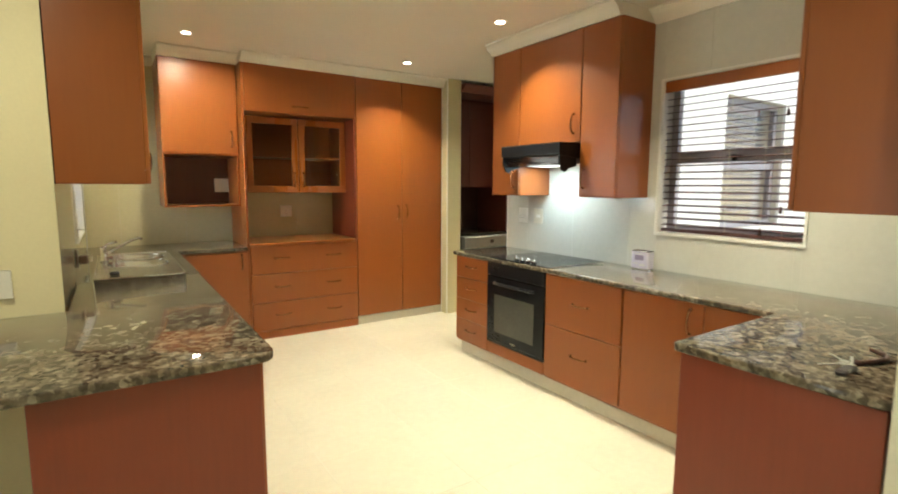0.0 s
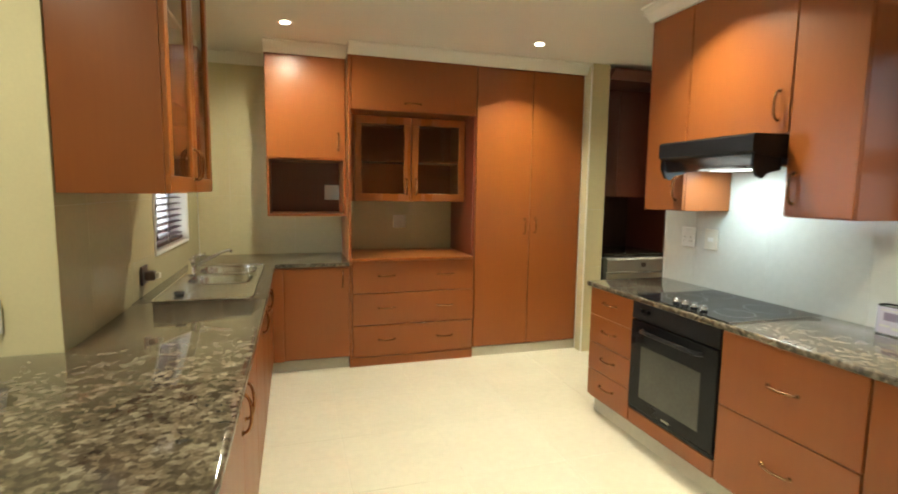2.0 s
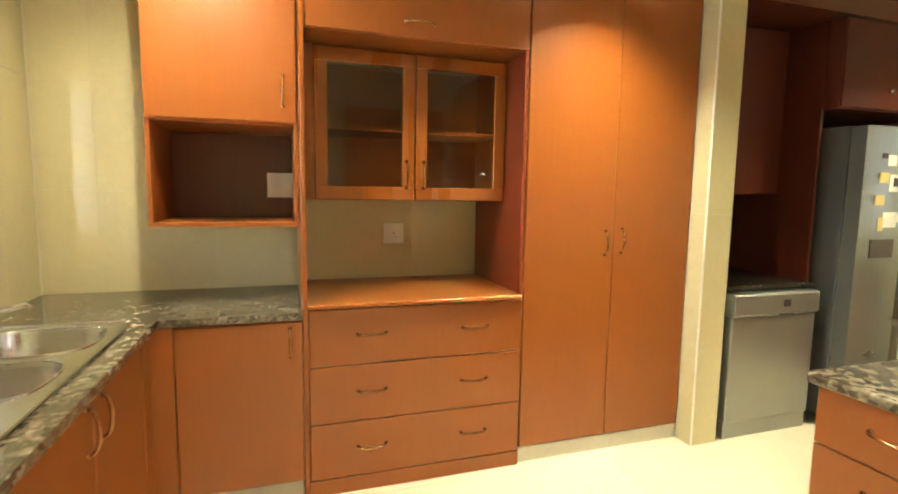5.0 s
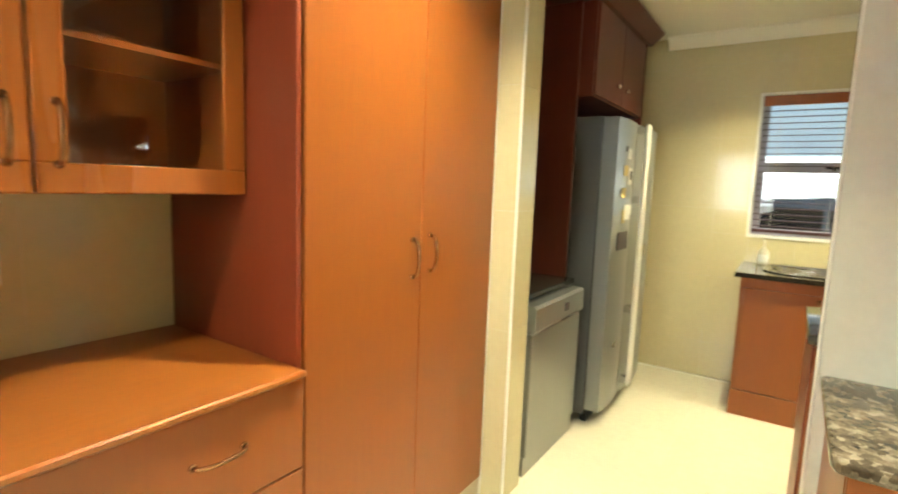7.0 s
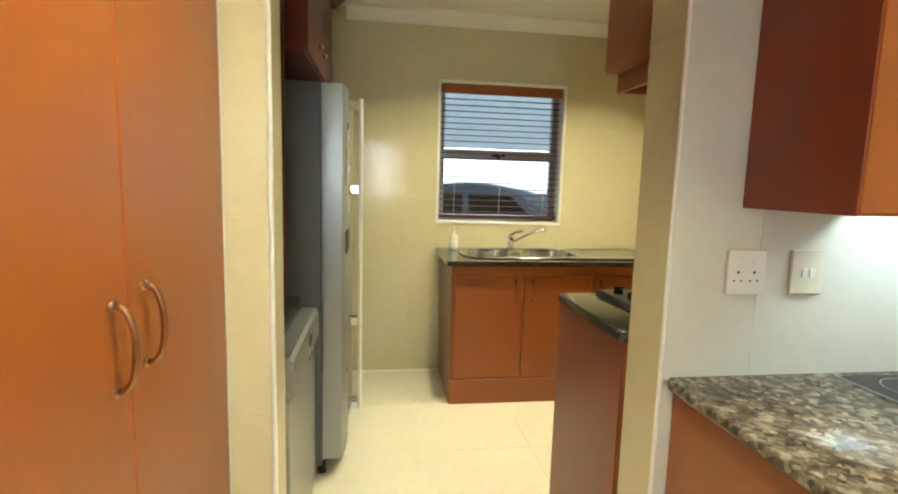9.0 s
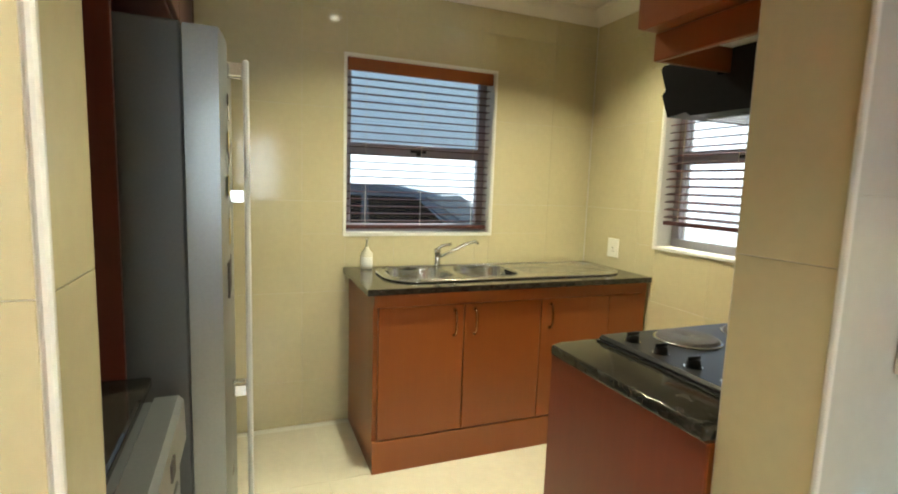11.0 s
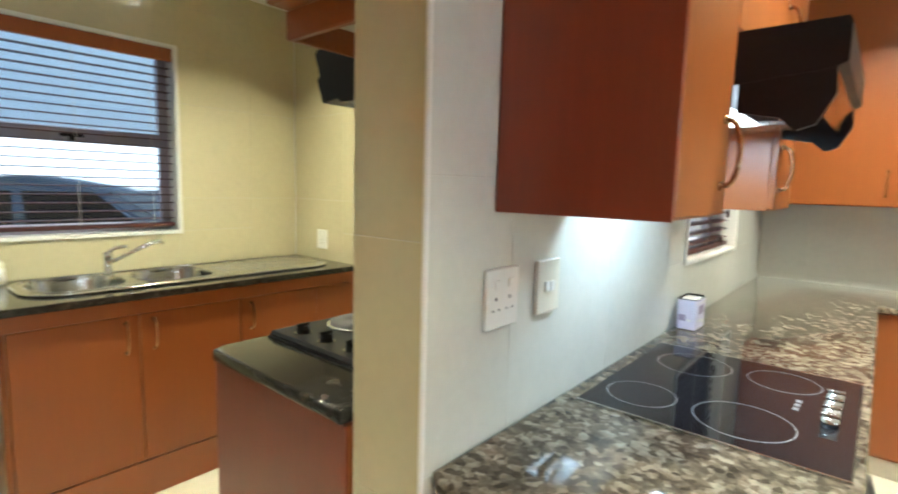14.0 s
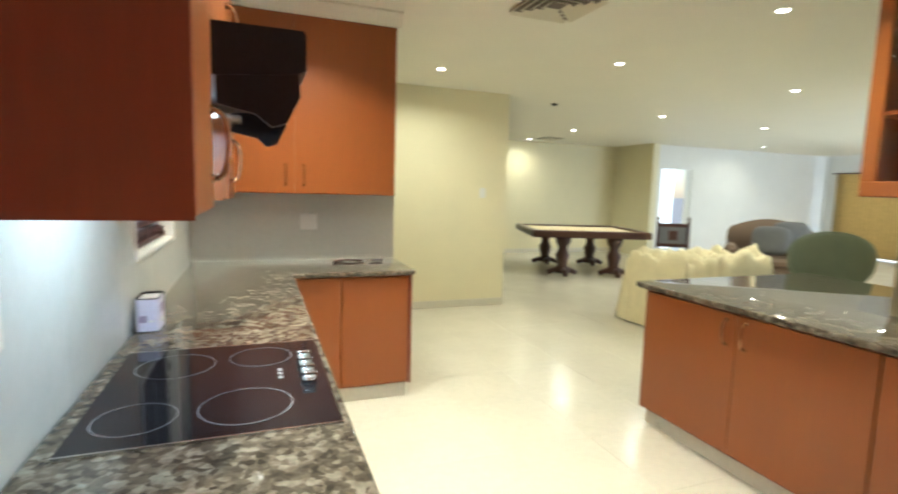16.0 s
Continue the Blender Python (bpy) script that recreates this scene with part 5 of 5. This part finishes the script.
def cushion(x, y, z, turn, lean):
    bm = bmesh.new()
    bmesh.ops.create_uvsphere(bm, u_segments=24, v_segments=14, radius=1.0)
    for v in bm.verts:
        v.co = Vector((0.27 * math.copysign(abs(v.co.x) ** 0.55, v.co.x), 0.09 * v.co.y, 0.23 * math.copysign(abs(v.co.z) ** 0.55, v.co.z)))
    ob = new("cushion", mesh_of("cushion", bm, GREYCLOTH, True))
    ob.matrix_world = pose(x, y, z, lean, 0, turn)
    tagged(ob, "plump grey cushion leaning in the armchair", "cushion", "armchair cushions")


armchair(-4.1, -0.75, 130)
cushion(-3.95, -0.62, 0.76, 120, -18)
cushion(-4.25, -0.50, 0.84, 150, -14)


def post_chair(x, y, turn):
    ob = thing("tall_back_chair", (0, 0, 0), "dark chair with turned posts and a pale panelled back", "chair")
    for sx in (-0.24, 0.24):
        part("back_post", lathe(bmesh.new(), (sx, 0.22, 0), [(0.025, 0), (0.022, 0.4), (0.028, 0.5), (0.022, 0.95), (0.03, 0.98), (0.012, 1.0), (0.03, 1.04), (0.01, 1.07)], 14), DARKWOOD, ob, smooth=True)
        part("leg", bx(sx - 0.022, sx + 0.022, -0.22, -0.176, 0, 0.44, bevel=0.004), DARKWOOD, ob)
    for z in (0.56, 0.90):
        part("back_rail", bx(-0.22, 0.22, 0.205, 0.235, z, z + 0.06, bevel=0.005), DARKWOOD, ob)
    part("back_panel", bx(-0.215, 0.215, 0.212, 0.228, 0.62, 0.90), GREYCLOTH, ob, "grey woven back panel")
    part("back_splat", bx(-0.07, 0.07, 0.203, 0.237, 0.68, 0.84, bevel=0.004), DARKWOOD, ob)
    part("seat", bx(-0.26, 0.26, -0.23, 0.25, 0.44, 0.49, bevel=0.012), DARKWOOD, ob)
    ob.matrix_basis = pose(x, y, 0, 0, 0, turn)


post_chair(-2.75, -1.35, 150)

ob = thing("curtain", (-10.6, -3.3, 0.02), "gold checked curtain hanging from a dark rod", "curtain")
part("rod", cy((-10.58, -2.6, 2.12), 0.018, 2.9, "y"), DARKWOOD, ob)
for v0, v1 in ((-3.95, -1.45),):
    bm = bmesh.new()
    n = 130
    low = [bm.verts.new((-10.58 + 0.035 * math.sin(k * 1.25), v0 + (v1 - v0) * k / n, 0.02)) for k in range(n + 1)]
    top = [bm.verts.new((-10.58 + 0.03 * math.sin(k * 1.25), v0 + (v1 - v0) * k / n, 2.10)) for k in range(n + 1)]
    for k in range(n):
        bm.faces.new((low[k], low[k + 1], top[k + 1], top[k]))
    bmesh.ops.solidify(bm, geom=bm.faces[:], thickness=0.004)
    part("drape", bm, CURTAIN, ob, smooth=True)


def ceiling_vent(x, y, half):
    ob = thing("ceiling_vent", (x, y, CEIL), "square cream ceiling air vent with slanted blades", "vent")
    part("backing", bx(x - half, x + half, y - half, y + half, CEIL - 0.006, CEIL - 0.002), BRONZEALU, ob)
    for k in range(4):
        r = half - 0.02 - k * half / 4.5
        for s in (-1, 1):
            part("blade", prism(bmesh.new(), [(y + s * r, CEIL - 0.006), (y + s * (r + 0.03), CEIL - 0.022), (y + s * (r + 0.033), CEIL - 0.02), (y + s * (r + 0.004), CEIL - 0.006)], x - r, x + r, "x"), CREAMPLASTIC, ob)
            part("blade", prism(bmesh.new(), [(x + s * r, CEIL - 0.006), (x + s * (r + 0.03), CEIL - 0.022), (x + s * (r + 0.033), CEIL - 0.02), (x + s * (r + 0.004), CEIL - 0.006)], y - r, y + r, "y"), CREAMPLASTIC, ob)


ceiling_vent(1.90, 2.24, 0.22)
ceiling_vent(-2.25, -4.6, 0.22)
ob = thing("smoke_detector", (0.0, -0.82, CEIL), "small dark round sensor on the ceiling", "sensor")
part("housing", lathe(bmesh.new(), (0.0, -0.82, CEIL - 0.03), [(0.02, 0), (0.035, 0.005), (0.04, 0.028)], 18), DARKSILVER, ob, smooth=True)

# ---- outdoors ----
single("ground", bx(-300, 300, -300, 300, -0.30, -0.14), ASPHALT, "pale paved yard around the house", "ground", "structure")
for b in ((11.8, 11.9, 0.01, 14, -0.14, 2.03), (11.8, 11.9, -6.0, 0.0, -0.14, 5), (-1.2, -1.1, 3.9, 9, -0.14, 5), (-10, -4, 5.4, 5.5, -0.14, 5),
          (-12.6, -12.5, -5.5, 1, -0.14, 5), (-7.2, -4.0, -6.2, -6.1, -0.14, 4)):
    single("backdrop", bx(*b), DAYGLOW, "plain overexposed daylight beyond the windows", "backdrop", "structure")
ob = thing("garage_door", (11.7, 5, 2.04), "pale blue panelled garage door across the yard", "door")
for i in range(7):
    part("panel", bx(11.80, 11.84, 0.1, 14, 2.04 + i * 0.34, 2.37 + i * 0.34, bevel=0.01), SHEETMETAL, ob)

def car(x, y):
    ob = thing("parked_car", (x, y, -0.14), "dark grey hatchback parked outside the window", "car")
    place, (x, y) = pose(x, y, -0.14, 0, 0, -38), (0.0, 0.0)
    ORIGIN[ob.name] = Vector((0, 0, -0.14))
    g = -0.14
    body = [(-2.0, 0.35), (-2.02, 0.75), (-1.5, 0.92), (-0.9, 0.98), (1.7, 0.95), (2.0, 0.85), (2.05, 0.4), (1.6, 0.3), (-1.6, 0.3)]
    cabin = [(-1.05, 0.97), (-0.35, 1.38), (0.2, 1.47), (1.1, 1.44), (1.75, 1.0)]
    bm = prism(bmesh.new(), [(y + u, g + z * 1.055) for u, z in body], x - 0.85, x + 0.85, "x")
    bmesh.ops.bevel(bm, geom=bm.edges[:], offset=0.05, segments=2, affect="EDGES")
    part("body", bm, CARPAINT, ob, smooth=True)
    bm = prism(bmesh.new(), [(y + u, g + z * 1.055) for u, z in cabin], x - 0.72, x + 0.72, "x")
    bmesh.ops.bevel(bm, geom=bm.edges[:], offset=0.06, segments=2, affect="EDGES")
    part("cabin", bm, CARPAINT, ob, smooth=True)
    for u0, u1, w0, w1 in ((-0.75, 0.15, -0.30, 0.18), (0.25, 1.2, 0.25, 0.98)):
        part("side_window", prism(bmesh.new(), [(y + u0, g + 1.075), (y + u1, g + 1.075), (y + w1, g + 1.44), (y + w0, g + 1.44)], x - 0.728, x - 0.722, "x"), BLACKGLASS, ob)
    for u in (-1.25, 1.3):
        for s in (-1, 1):
            wl = part("wheel", cy((x + s * 0.76, y + u, g + 0.31), 0.31, 0.2, "x", 28), RUBBER, ob)
            part("rim", cy((x + s * 0.865, y + u, g + 0.31), 0.19, 0.012, "x", 20), STEEL, wl)
    part("mirror", bx(x - 0.97, x - 0.68, y - 0.75, y - 0.64, g + 1.0, g + 1.12, bevel=0.02), CARPAINT, ob)
    part("windscreen", prism(bmesh.new(), [(y - 1.03, g + 1.055), (y - 0.37, g + 1.445), (y - 0.355, g + 1.43), (y - 1.0, g + 1.04)], x - 0.62, x + 0.62, "x"), BLACKGLASS, ob, "sloping dark windscreen")
    ob.matrix_basis = place


car(8.85, 3.75)

# ---- tiles ----


def lay_tiles():
    shared = {}
    for parent, face, p, u0, u1, z0, z1, us, zs, holes, size, high, warm_lit in TILES:
        ui, zi = us - size * math.ceil((us - u0) / size), zs - high * math.ceil((zs - z0) / high)
        org = ORIGIN[parent.name]
        rects = []
        u = ui
        while u < u1:
            z = zi
            while z < z1:
                a, b, c, d = max(u, u0), min(u + size, u1), max(z, z0), min(z + high, z1)
                if b - a > 0.01 and d - c > 0.01:
                    rects += list(split(a, b, c, d, [h for h in holes if h[0] < b and h[1] > a and h[2] < d and h[3] > c]))
                z += high
            u += size
        for a, b, c, d in rects:
            w, h = round(b - a - 0.0012, 4), round(d - c - 0.0012, 4)
            if w < 0.008 or h < 0.008:
                continue
            key = (face, w, h, warm_lit)
            if key not in shared:
                bm = bmesh.new()
                fbox(bm, face, 0, -w / 2, w / 2, -0.003, 0.0018, -h / 2, h / 2, bevel=0.0007)
                shared[key] = mesh_of("tile", bm, TILE_WARM if warm_lit else TILE)
            ob = new("tile", shared[key])
            ob.parent = parent
            ob.location = Vector(at_face(face, p, (a + b) / 2, 0, (c + d) / 2)) - org


lay_tiles()


def lay_floor():
    """Square floor tiles; those of the kitchen and scullery singly, the living room's in one."""
    fl = bpy.data.objects["floor"]
    org, s = ORIGIN["floor"], 0.575
    bm = bmesh.new()
    box(bm, -s / 2 + 0.0008, s / 2 - 0.0008, -s / 2 + 0.0008, s / 2 - 0.0008, -0.006, 0.0, bevel=0.0006)
    one = mesh_of("floor_tile", bm, FLOORTILE)
    far = []
    for i in range(-22, 9):
        for j in range(-19, 4):
            x, y = 1.86 + (i + 0.5) * s, 5.07 + (j + 0.5) * s
            if y > 3.63 and x < 0.6 or y > 6.5 or x > 6.7 or x < -10.8 or y < -5.6:
                continue
            if x > 0.3 and y > 0.0:
                ob = new("floor_tile", one)
                ob.parent = fl
                ob.location = Vector((x, y, 0)) - org
            else:
                far.append((x, y))
    verts, faces = [], []
    h = s / 2 - 0.0008
    for x, y in far:
        k = len(verts)
        verts += [(x - h - org.x, y - h - org.y, -org.z), (x + h - org.x, y - h - org.y, -org.z), (x + h - org.x, y + h - org.y, -org.z), (x - h - org.x, y + h - org.y, -org.z)]
        verts += [(a, b, c - 0.006) for a, b, c in verts[k:k + 4]]
        faces += [(k, k + 1, k + 2, k + 3)] + [(k + n, k + 4 + n, k + 4 + (n + 1) % 4, k + (n + 1) % 4) for n in range(4)]
    me = bpy.data.meshes.new("floor_tiles")
    me.from_pydata(verts, [], faces)
    me.materials.append(FLOORTILE)
    ob = new("floor_tiles", me)
    ob.parent = fl
    tagged(ob, kind="stuff")


lay_floor()
